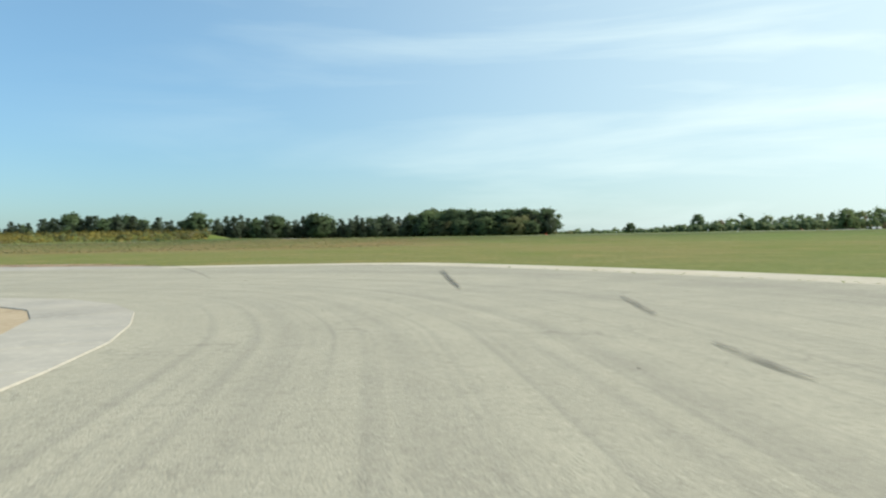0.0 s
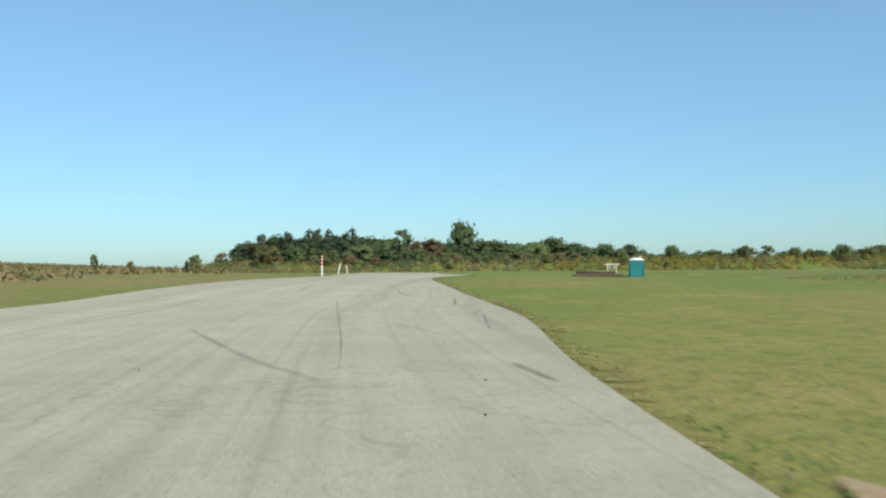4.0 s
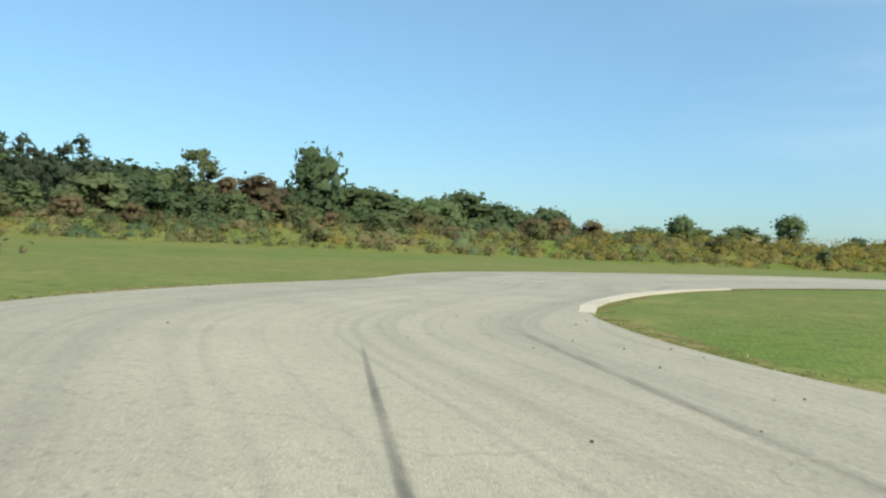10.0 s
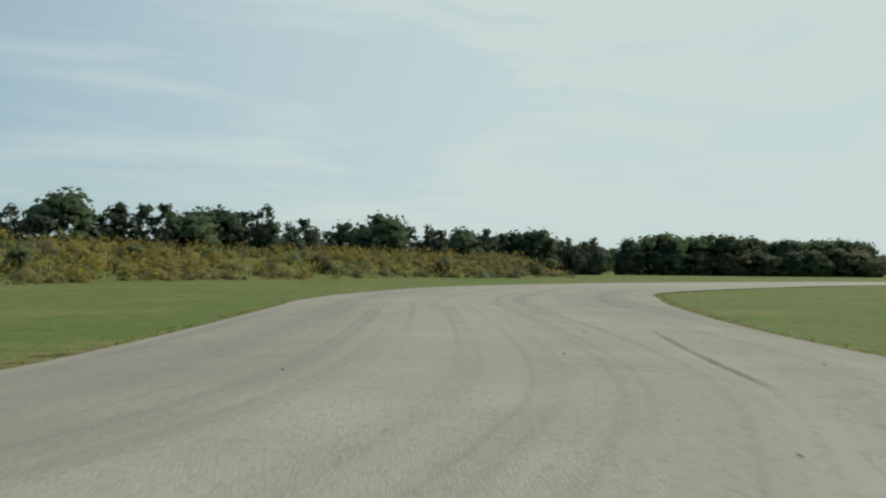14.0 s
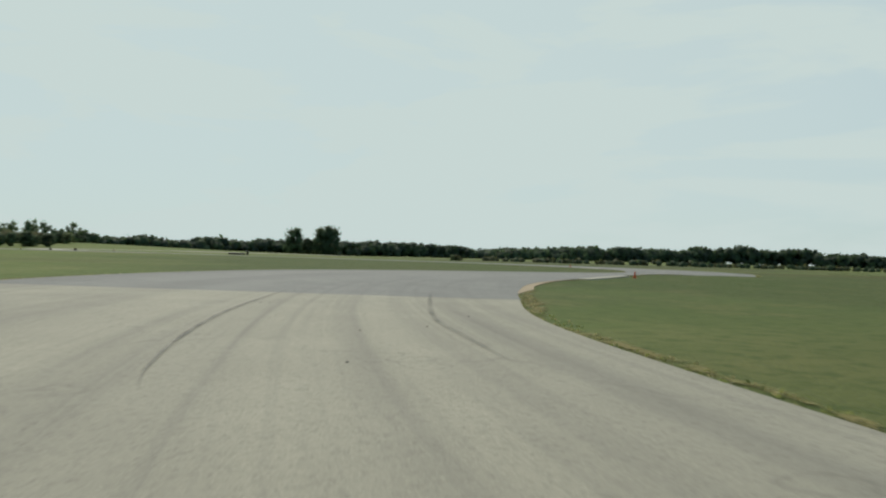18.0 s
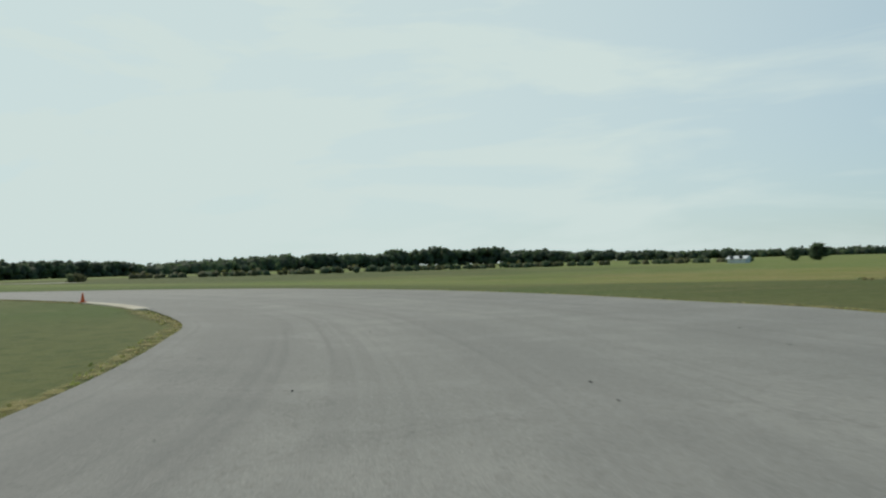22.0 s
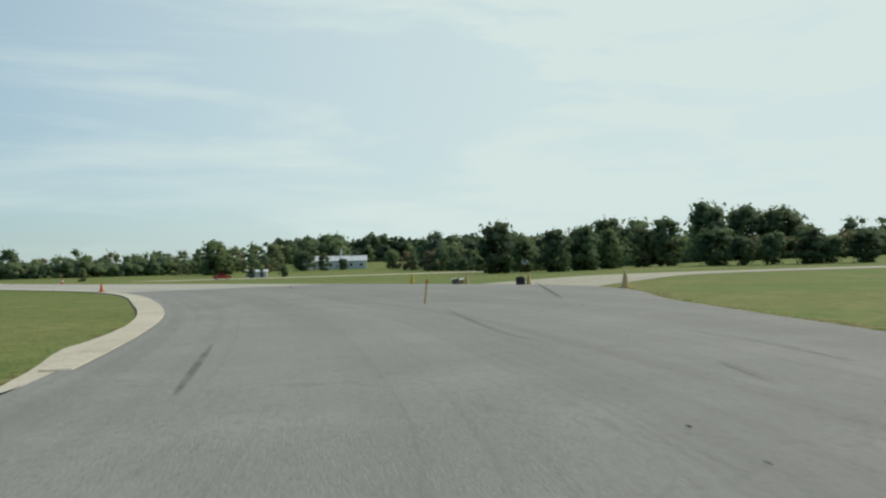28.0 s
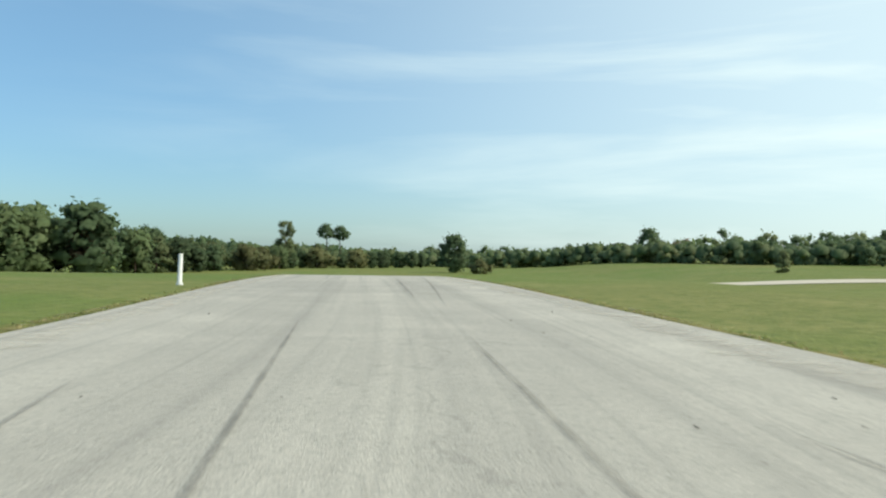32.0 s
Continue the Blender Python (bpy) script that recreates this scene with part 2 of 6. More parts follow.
def asphalt(name, base, dark, worn):
    """Old asphalt: stone grain, blotches, cracks, and rubber laid down in streaks along the way."""
    m = material(name, base, 0.82, layers=[(0.05, worn, 0.42, 0.62), (0.7, tuple(c * 1.13 for c in base), 0.45, 0.75), (11.0, tuple(c * 0.72 for c in base), 0.5, 0.85),
        (28.0, tuple(c * 0.6 for c in base), 0.58, 0.72), (42.0, tuple(min(1, c * 1.45) for c in base), 0.57, 0.7), (90.0, tuple(min(1, c * 1.5) for c in base), 0.56, 0.72)], relief=0.012, relief_scale=70.0, coords="World")
    t = m.node_tree
    b = t.nodes["Principled BSDF"]
    colour = b.inputs["Base Color"].links[0].from_socket
    uv = t.nodes.new("ShaderNodeUVMap")
    for stretch, low, high, most, seed in (((1.6, 0.02, 1), 0.5, 0.78, 0.42, 0.0), ((5.5, 0.035, 1), 0.53, 0.76, 0.36, 7.0), ((0.35, 0.008, 1), 0.45, 0.75, 0.42, 3.0)):
        mp = t.nodes.new("ShaderNodeMapping")
        mp.inputs["Scale"].default_value, mp.inputs["Location"].default_value = stretch, (seed, seed, seed)
        no = t.nodes.new("ShaderNodeTexNoise")
        no.inputs["Scale"].default_value, no.inputs["Detail"].default_value, no.inputs["Distortion"].default_value = 1.0, 4.0, 0.25
        mr = t.nodes.new("ShaderNodeMapRange")
        mr.inputs["From Min"].default_value, mr.inputs["From Max"].default_value, mr.inputs["To Max"].default_value = low, high, most
        mx = t.nodes.new("ShaderNodeMix")
        mx.data_type = "RGBA"
        mx.inputs["B"].default_value = (*dark, 1)
        t.links.new(uv.outputs["UV"], mp.inputs["Vector"])
        t.links.new(mp.outputs["Vector"], no.inputs["Vector"])
        t.links.new(no.outputs["Fac"], mr.inputs["Value"])
        t.links.new(mr.outputs["Result"], mx.inputs["Factor"])
        t.links.new(colour, mx.inputs["A"])
        colour = mx.outputs["Result"]
    # fine cracks
    geo = t.nodes.new("ShaderNodeNewGeometry")
    vo = t.nodes.new("ShaderNodeTexVoronoi")
    vo.feature = "DISTANCE_TO_EDGE"
    vo.inputs["Scale"].default_value = 0.16
    wob = t.nodes.new("ShaderNodeTexNoise")
    wob.inputs["Scale"].default_value, wob.inputs["Detail"].default_value = 0.5, 4.0
    sc = t.nodes.new("ShaderNodeVectorMath")
    sc.operation = "SCALE"
    va = t.nodes.new("ShaderNodeVectorMath")
    t.links.new(geo.outputs["Position"], wob.inputs["Vector"])
    t.links.new(wob.outputs["Color"], sc.inputs[0])
    t.links.new(geo.outputs["Position"], va.inputs[0])
    sc.inputs["Scale"].default_value = 5.0
    t.links.new(sc.outputs["Vector"], va.inputs[1])
    t.links.new(va.outputs["Vector"], vo.inputs["Vector"])
    cr = t.nodes.new("ShaderNodeMapRange")
    cr.inputs["From Min"].default_value, cr.inputs["From Max"].default_value = 0.0, 0.008
    cr.inputs["To Min"].default_value, cr.inputs["To Max"].default_value = 0.28, 0.0
    mx = t.nodes.new("ShaderNodeMix")
    mx.data_type = "RGBA"
    mx.inputs["B"].default_value = (*[c * 0.8 for c in dark], 1)
    t.links.new(vo.outputs["Distance"], cr.inputs["Value"])
    t.links.new(cr.outputs["Result"], mx.inputs["Factor"])
    t.links.new(colour, mx.inputs["A"])
    t.links.new(mx.outputs["Result"], b.inputs["Base Color"])
    return m


ASPHALT = asphalt("asphalt", (0.41, 0.375, 0.282), (0.185, 0.172, 0.144), (0.345, 0.318, 0.248))
ASPHALT_PALE = asphalt("pale_asphalt", (0.47, 0.44, 0.365), (0.22, 0.208, 0.18), (0.4, 0.375, 0.315))
ASPHALT_DARK = asphalt("newer_asphalt", (0.27, 0.26, 0.23), (0.15, 0.145, 0.135), (0.23, 0.225, 0.2))
RUBBER = material("tyre_rubber_mark", (0.1, 0.095, 0.085), 0.8, layers=[(6.0, (0.2, 0.19, 0.165), 0.45, 0.7), (40.0, (0.24, 0.225, 0.19), 0.5, 0.7)], coords="World")
CONCRETE = material("concrete", (0.44, 0.4, 0.33), 0.85, layers=[(0.7, (0.36, 0.33, 0.28), 0.4, 0.7), (8.0, (0.5, 0.46, 0.38), 0.5, 0.8), (45.0, (0.3, 0.27, 0.23), 0.62, 0.8)],
    relief=0.008, relief_scale=40.0, coords="World", spread=0.08)
DIRT = material("dirt", (0.36, 0.25, 0.16), 0.95, layers=[(0.5, (0.28, 0.19, 0.11), 0.4, 0.7), (5.0, (0.42, 0.31, 0.2), 0.45, 0.75), (30.0, (0.2, 0.14, 0.09), 0.6, 0.8)],
    relief=0.04, relief_scale=8.0, coords="World")
GRASS = material("grass", (0.16, 0.19, 0.046), 0.95, layers=[
    (0.012, (0.19, 0.19, 0.05), 0.42, 0.62), (0.06, (0.12, 0.18, 0.026), 0.42, 0.65), (0.35, (0.235, 0.225, 0.068), 0.5, 0.75), (3.0, (0.085, 0.125, 0.017), 0.45, 0.75), (22.0, (0.2, 0.22, 0.06), 0.55, 0.8)],
    relief=0.06, relief_scale=12.0, coords="World")


def patch(m, centre, reach, tone, low, high, noise):
    """Multiplies the colour over one part of the land by tone, with a frayed edge: an oval about centre."""
    t = m.node_tree
    b = t.nodes["Principled BSDF"]
    colour = b.inputs["Base Color"].links[0].from_socket
    geo = t.nodes.new("ShaderNodeNewGeometry")
    mp = t.nodes.new("ShaderNodeMapping")
    mp.vector_type = "TEXTURE"
    mp.inputs["Location"].default_value, mp.inputs["Scale"].default_value = (*centre, 0), (*reach, 1000)
    ln = t.nodes.new("ShaderNodeVectorMath")
    ln.operation = "LENGTH"
    no = t.nodes.new("ShaderNodeTexNoise")
    no.inputs["Scale"].default_value, no.inputs["Detail"].default_value = noise, 5.0
    ad = t.nodes.new("ShaderNodeMath")
    ad.operation = "ADD"
    mr = t.nodes.new("ShaderNodeMapRange")
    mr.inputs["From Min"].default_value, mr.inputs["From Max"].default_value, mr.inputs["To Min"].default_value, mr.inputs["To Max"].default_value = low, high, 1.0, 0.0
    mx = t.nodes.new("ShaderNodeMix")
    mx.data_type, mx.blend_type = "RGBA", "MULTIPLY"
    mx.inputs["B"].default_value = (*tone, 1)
    t.links.new(geo.outputs["Position"], mp.inputs["Vector"])
    t.links.new(mp.outputs["Vector"], ln.inputs[0])
    t.links.new(geo.outputs["Position"], no.inputs["Vector"])
    t.links.new(ln.outputs["Value"], ad.inputs[0])
    t.links.new(no.outputs["Fac"], ad.inputs[1])
    t.links.new(ad.outputs[0], mr.inputs["Value"])
    t.links.new(mr.outputs["Result"], mx.inputs["Factor"])
    t.links.new(colour, mx.inputs["A"])
    t.links.new(mx.outputs["Result"], b.inputs["Base Color"])


# brown unmown growth in the middle of the infield and south of the first straight, grass toned darker in the east
patch(GRASS, (-44, 104), (54, 28), (1.15, 0.87, 1.12), 1.2, 1.7, 0.08)
patch(GRASS, (-175, 8), (130, 72), (1.3, 0.92, 1.4), 1.3, 1.55, 0.08)
patch(GRASS, (-226, 60), (60, 48), (1.4, 0.84, 1.5), 1.2, 1.5, 0.1)
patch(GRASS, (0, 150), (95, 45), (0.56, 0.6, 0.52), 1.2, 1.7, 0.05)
patch(GRASS, (-8, 62), (62, 40), (1.32, 1.04, 1.25), 1.1, 1.7, 0.08)
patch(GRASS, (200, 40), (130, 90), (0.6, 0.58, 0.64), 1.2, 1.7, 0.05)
BARK = material("bark", (0.11, 0.085, 0.06), 0.95, layers=[(6.0, (0.06, 0.045, 0.03), 0.4, 0.7)], relief=0.03, relief_scale=14.0)


def leaves(name, base, other):
    """Leaves let part of the light through."""
    m = material(name, base, 0.75, layers=[(0.35, other, 0.4, 0.65), (2.2, tuple(c * 0.75 for c in base), 0.5, 0.75)], spread=0.25)
    t = m.node_tree
    b = t.nodes["Principled BSDF"]
    tr = t.nodes.new("ShaderNodeBsdfTranslucent")
    mx = t.nodes.new("ShaderNodeMixShader")
    mx.inputs["Fac"].default_value = 0.5
    t.links.new(b.inputs["Base Color"].links[0].from_socket, tr.inputs["Color"])
    t.links.new(b.outputs["BSDF"], mx.inputs[1])
    t.links.new(tr.outputs["BSDF"], mx.inputs[2])
    t.links.new(mx.outputs["Shader"], t.nodes["Material Output"].inputs["Surface"])
    return m


LEAF_GREEN = leaves("leaf_green", (0.150, 0.213, 0.087), (0.195, 0.253, 0.110))
LEAF_DARK = leaves("leaf_dark", (0.100, 0.154, 0.071), (0.135, 0.190, 0.084))
LEAF_PINE = leaves("pine_needles", (0.086, 0.120, 0.072), (0.108, 0.141, 0.080))
LEAF_RUST = leaves("leaf_rust", (0.209, 0.147, 0.087), (0.169, 0.157, 0.080))
LEAF_WEED = leaves("weed_leaf", (0.232, 0.217, 0.093), (0.279, 0.225, 0.109))
LEAF_GOLD = leaves("goldenrod", (0.449, 0.343, 0.053), (0.317, 0.251, 0.066))
LEAF_OLIVE = leaves("leaf_olive", (0.176, 0.224, 0.096), (0.211, 0.247, 0.113))
LEAF_SHRUB = leaves("shrub_leaf", (0.15, 0.168, 0.066), (0.19, 0.185, 0.078))
LEAF_RUSTWEED = leaves("rusty_weed", (0.2, 0.14, 0.075), (0.2, 0.17, 0.08))
LEAF_BANK = leaves("mustard_weed", (0.31, 0.26, 0.065), (0.235, 0.22, 0.075))
LEAF_DRY = leaves("dry_weed", (0.370, 0.293, 0.147), (0.293, 0.262, 0.116))


# ---------------------------------------------------------------- mesh helpers
def mesh_of(name, verts, faces, mats, index=None, flat=True):
    me = bpy.data.meshes.new(name)
    me.from_pydata(verts, [], faces)
    for m in mats if isinstance(mats, (list, tuple)) else [mats]:
        me.materials.append(m)
    if index is not None:
        me.polygons.foreach_set("material_index", index)
    if not flat:
        me.polygons.foreach_set("use_smooth", [True] * len(me.polygons))
    me.update()
    return me


def part(name, data, mat, parent, label=""):
    """One mesh under a thing or a part. data: a bmesh or a mesh."""
    if isinstance(data, bmesh.types.BMesh):
        me = bpy.data.meshes.new(name)
        data.to_mesh(me)
        data.free()
        me.materials.append(mat)
    else:
        me = data
    ob = new(name, me)
    ob.parent = parent
    if label:
        ob["label"] = label
    return ob


def spline(points, step):
    """A smooth line through the points, in even steps."""
    pts = [Vector(p).to_3d() if len(p) == 2 else Vector(p) for p in points]
    dense = []
    for i in range(len(pts) - 1):
        p0, p1, p2, p3 = pts[max(i - 1, 0)], pts[i], pts[i + 1], pts[min(i + 2, len(pts) - 1)]
        n = max(2, int((p2 - p1).length / (step * 0.3)))
        for k in range(n):
            u = k / n
            m1, m2 = (p2 - p0) / 2, (p3 - p1) / 2
            dense.append((2 * u**3 - 3 * u**2 + 1) * p1 + (u**3 - 2 * u**2 + u) * m1 + (-2 * u**3 + 3 * u**2) * p2 + (u**3 - u**2) * m2)
    dense.append(pts[-1])
    out, left = [dense[0]], step
    for a, b in zip(dense, dense[1:]):
        d = (b - a).length
        while d >= left > 0:
            a = a.lerp(b, left / d)
            out.append(a)
            d, left = (b - a).length, step
        left -= d
    return out


# ---------------------------------------------------------------- ground sheet
def axis(low, high, fine, far):
    line = list(np.arange(low, high + 0.1, fine))
    step, a, b = fine, low, high
    while b < far or a > -far:
        step *= 1.35
        a, b = a - step, b + step
        line = [a] + line + [b]
    return line


gx, gy = axis(-260.0, 260.0, 4.0, 3200.0), axis(-60.0, 450.0, 4.0, 3200.0)
gv = [(x, y, gz(x, y)) for y in gy for x in gx]
nx = len(gx)
gf = [(j * nx + i, j * nx + i + 1, (j + 1) * nx + i + 1, (j + 1) * nx + i) for j in range(len(gy) - 1) for i in range(nx - 1)]
ground = new("ground", mesh_of("ground", gv, gf, GRASS, flat=False))
tagged(ground, "mown green and straw-coloured grass of wide fields", "grass", kind="structure")

# ---------------------------------------------------------------- the track
# edges from the first bend to the far bend, then back to the closing straight
LEFT_OUT = [
    (-1.7, -15.6), (-3.2, -0.5), (-3.8, 6.6), (-4.1, 9.0), (-4.9, 11.8), (-5.7, 13.6), (-6.7, 14.8), (-7.9, 15.7), (-12.6, 17.2), (-17.5, 19.4),
    (-26.8, 24.6), (-43.5, 33.2), (-56.1, 39.0), (-69.2, 45.0), (-74.4, 48.4), (-79.6, 51.5), (-84.5, 55.3), (-89.0, 59.0), (-93.6, 63.0), (-98.4, 67.0), (-103.7, 70.0),
    (-114.5, 75.2), (-125.0, 81.1), (-135.6, 86.8), (-140.9, 89.6), (-146.4, 92.5), (-152.3, 95.3), (-158.7, 99.1), (-162.6, 104.9),
]
LEFT_BEND = [
    (-165.0, 111.3), (-168.6, 117.6), (-170.2, 124.7), (-169.0, 139.0), (-165.6, 152.6), (-161.0, 157.8), (-157.0, 163.2), (-151.6, 167.6), (-145.9, 171.3), (-137.2, 180.5),
    (-132.8, 185.3), (-125.8, 190.7), (-113.7, 197.1), (-95.9, 200.3), (-80.2, 199.6), (-68.4, 198.2), (-55.5, 195.2), (-42.0, 190.4), (-31.0, 183.8), (-24.6, 177.0),
    (-21.2, 168.5), (-19.4, 161.0), (-17.6, 155.4), (-15.6, 151.6), (-12.7, 148.2), (-9.2, 145.2), (-3.8, 141.8), (1.4, 139.3), (12.7, 136.5), (24.3, 136.4), (29.9, 137.0),
]
LEFT_BACK = [
    (35.6, 137.9), (46.0, 142.6), (55.4, 149.1), (59.9, 152.7), (64.4, 156.2), (73.5, 163.2), (77.5, 167.2), (80.9, 171.8), (83.4, 177.1), (85.1, 177.1),
    (88.2, 180.9), (93.8, 191.2), (98.0, 202.2), (100.4, 210.8), (101.1, 216.7), (101.0, 222.6), (100.5, 227.6), (99.6, 237.4), (98.7, 249.1), (98.1, 254.9),
    (97.5, 266.9), (97.4, 272.9), (97.1, 278.8), (96.4, 286.8), (95.3, 298.7), (93.8, 314.6), (91.2, 338.5), (82.8, 408.1),
]
LEFT_EDGE = LEFT_OUT + LEFT_BEND + LEFT_BACK
RIGHT_OUT = [
    (14.1, -12.6), (11.9, 1.9), (7.8, 16.9), (-0.6, 30.1), (-5.0, 32.5), (-16.0, 32.4), (-21.4, 33.1), (-26.8, 35.9), (-31.9, 38.4), (-37.1, 40.9),
    (-40.7, 43.0), (-45.0, 45.8), (-48.2, 47.6), (-55.1, 51.6), (-61.5, 55.7), (-66.6, 58.3), (-74.9, 62.2), (-82.0, 65.5), (-86.8, 68.6), (-93.0, 74.6), (-99.3, 78.9),
    (-109.9, 84.5), (-120.6, 89.2), (-130.9, 95.0), (-140.6, 100.5), (-145.1, 102.5), (-150.5, 104.2), (-155.3, 108.2), (-157.8, 113.6), (-159.2, 119.0), (-159.6, 125.1), (-159.1, 128.6), (-158.6, 131.8), (-157.2, 136.5),
]
RIGHT_BEND = [
    (-155.1, 141.8), (-151.9, 146.6), (-148.7, 151.2), (-145.7, 155.9), (-142.0, 160.1), (-134.4, 168.3), (-125.9, 175.4), (-121.4, 178.6), (-116.8, 181.7), (-111.7, 183.7),
    (-100.9, 185.3), (-89.7, 186.4), (-81.2, 186.1), (-73.0, 184.6), (-66.0, 183.1), (-61.3, 181.6), (-56.6, 179.5), (-52.0, 177.3), (-46.4, 174.1), (-42.8, 171.0),
    (-39.6, 166.4), (-36.8, 162.7), (-34.0, 158.9), (-31.3, 154.6), (-28.2, 148.9), (-24.6, 143.6), (-19.6, 138.8), (-10.8, 131.4), (-5.6, 129.2), (0.2, 127.0),
    (6.5, 125.2), (12.0, 124.0), (17.6, 123.5), (24.7, 123.1), (31.8, 124.9), (38.3, 126.9),
]
RIGHT_BACK = [
    (44.4, 129.7), (50.5, 132.8), (55.7, 137.0), (65.9, 144.5), (74.8, 153.2), (79.0, 157.8), (83.3, 162.5), (92.1, 171.5), (97.6, 175.7), (102.2, 180.8),
    (106.9, 186.0), (112.5, 191.1), (116.4, 197.1), (117.4, 204.2), (116.6, 211.2), (115.2, 218.0), (114.3, 224.6), (112.7, 231.1), (111.5, 237.4), (109.5, 243.6),
    (108.8, 249.7), (107.7, 255.8), (107.6, 261.9), (107.9, 268.0), (107.4, 274.0), (106.2, 284.9), (104.6, 299.8), (102.7, 317.7), (100.5, 339.6), (93.0, 409.2),
]
RIGHT_EDGE = RIGHT_OUT + RIGHT_BEND + RIGHT_BACK


def nearest(line, p, start, reach=60):
    best, at = 1e9, start
    for i in range(start, min(start + reach, len(line))):
        d = (line[i] - p).length_squared
        if d < best:
            best, at = d, i
    return at


def strip(name, left, right, lift, mat, across=8):
    """A paved strip between two edge lines, laid on the land."""
    verts, faces = [], []
    for a, b in zip(left, right):
        for k in range(across + 1):
            p = a.lerp(b, k / across)
            verts.append((p.x, p.y, gz(p.x, p.y) + lift))
    w = across + 1
    for j in range(len(left) - 1):
        for k in range(across):
            faces.append((j * w + k, (j + 1) * w + k, (j + 1) * w + k + 1, j * w + k + 1))
    me = mesh_of(name, verts, faces, mat, flat=False)
    along = [0.0]
    for a, c in zip(left, left[1:]):
        along.append(along[-1] + (c - a).length)
    uv = me.uv_layers.new(name="UVMap")
    flat = []
    for face in faces:
        for v in face:
            j, k = divmod(v, w)
            flat += [(left[j] - right[j]).length * k / across, along[j]]
    uv.data.foreach_set("uv", flat)
    return me


def resample(line, n):
    total = [0.0]
    for a, b in zip(line, line[1:]):
        total.append(total[-1] + (b - a).length)
    out, j = [], 0
    for k in range(n):
        s = total[-1] * k / (n - 1)
        while j < len(total) - 2 and total[j + 1] < s:
            j += 1
        u = (s - total[j]) / max(1e-6, total[j + 1] - total[j])
        out.append(line[j].lerp(line[j + 1], u))
    return out


left_line, right_line = spline(LEFT_EDGE, 1.0), spline(RIGHT_EDGE, 1.0)
# pair the two edges by walking the left one and taking the closest place on the right
pairs, j = [], 0
for p in left_line:
    j = nearest(right_line, p, j)
    pairs.append(j)
soft_pairs = np.convolve(np.pad(np.array(pairs, float), 6, mode="edge"), np.ones(13) / 13, mode="valid")
road_right = []
for q in soft_pairs:
    i = min(int(q), len(right_line) - 2)
    road_right.append(right_line[i].lerp(right_line[i + 1], q - i))
road_mesh = strip("road", left_line, road_right, 0.035, [ASPHALT, ASPHALT_DARK, ASPHALT_PALE])
# the newer, darker paving of the second half, then the pale closing straight
cells = len(road_mesh.polygons) // len(left_line[1:])
dark_from, dark_to = nearest(left_line, Vector((-52.0, 190.0, 0)), 0, 9999), nearest(left_line, Vector((98.0, 214.0, 0)), 0, 9999)
road_mesh.polygons.foreach_set("material_index", [0 if n // cells < dark_from else 1 if n // cells < dark_to else 2 for n in range(len(road_mesh.polygons))])
road = new("road", road_mesh)
tagged(road, "worn grey asphalt race track with dark tyre marks", "road", kind="structure")


# ---------------------------------------------------------------- vegetation
def quads_mesh(name, verts, mats, index=None, normals=None):
    """A mesh of single quads from an array of n x 4 x 3; normals: one for each corner, as a crown's leaves catch the light together."""
    n = len(verts)
    me = bpy.data.meshes.new(name)
    me.vertices.add(n * 4)
    me.vertices.foreach_set("co", np.ascontiguousarray(verts, np.float32).ravel())
    me.loops.add(n * 4)
    me.loops.foreach_set("vertex_index", np.arange(n * 4, dtype=np.int32))
    me.polygons.add(n)
    me.polygons.foreach_set("loop_start", np.arange(0, n * 4, 4, dtype=np.int32))
    for m in mats if isinstance(mats, (list, tuple)) else [mats]:
        me.materials.append(m)
    if index is not None:
        me.polygons.foreach_set("material_index", np.asarray(index, np.int32))
    me.update(calc_edges=True)
    if normals is not None:
        me.normals_split_custom_set_from_vertices(np.asarray(normals, np.float32).reshape(-1, 3))
    return me


def unit(v):
    return v / np.maximum(1e-6, np.linalg.norm(v, axis=1))[:, None]


def foliage(rs, centres, radii, per, size, squash=0.8, inner=0.45, slim=0.7, up=0.6):
    """Leaf blades over the shells of many clumps: n x 4 x 3, and the way that each one faces."""
    c = np.repeat(np.asarray(centres, float), per, 0)
    r = np.repeat(np.asarray(radii, float), per)
    n = len(c)
    d = unit(rs.normal(size=(n, 3)))
    p = c + d * [1, 1, squash] * (r * rs.uniform(inner, 1.15, n))[:, None]
    nn = unit(d + rs.normal(size=(n, 3)) * 0.55)
    a = unit(np.cross(nn, rs.normal(size=(n, 3))))
    b = np.cross(nn, a)
    s = (np.asarray(size) if np.ndim(size) == 0 else np.repeat(size, per)) * rs.uniform(0.6, 1.35, n)
    a, b = a * s[:, None], b * (s * slim * rs.uniform(0.7, 1.3, n))[:, None]
    return np.stack([p - a, p - b * 0.8, p + a * 1.15, p + b], 1), np.repeat(unit(d * 0.8 + nn * 0.3 + [0, 0, up]), 4, 0)


CUBE = [(x, y, z) for x in (-1, 1) for y in (-1, 1) for z in (-1, 1)]
TIPS = [(x, y, z) for x, y, z in itertools.product((-1, 0, 1), repeat=3) if abs(x) + abs(y) + abs(z) == 1]
ROUND = np.array([np.array(v) / math.sqrt(3) for v in CUBE] + [np.array(v, float) for v in TIPS])
SIDES = []
for p, q in itertools.combinations(range(8), 2):
    if math.dist(CUBE[p], CUBE[q]) == 2:
        f, g = [8 + k for k in range(6) if np.dot(TIPS[k], CUBE[p]) == 1 and np.dot(TIPS[k], CUBE[q]) == 1]
        out = np.dot(np.cross(ROUND[f] - ROUND[p], ROUND[q] - ROUND[p]), ROUND[p]) > 0
        SIDES.append((p, f, q, g) if out else (p, g, q, f))
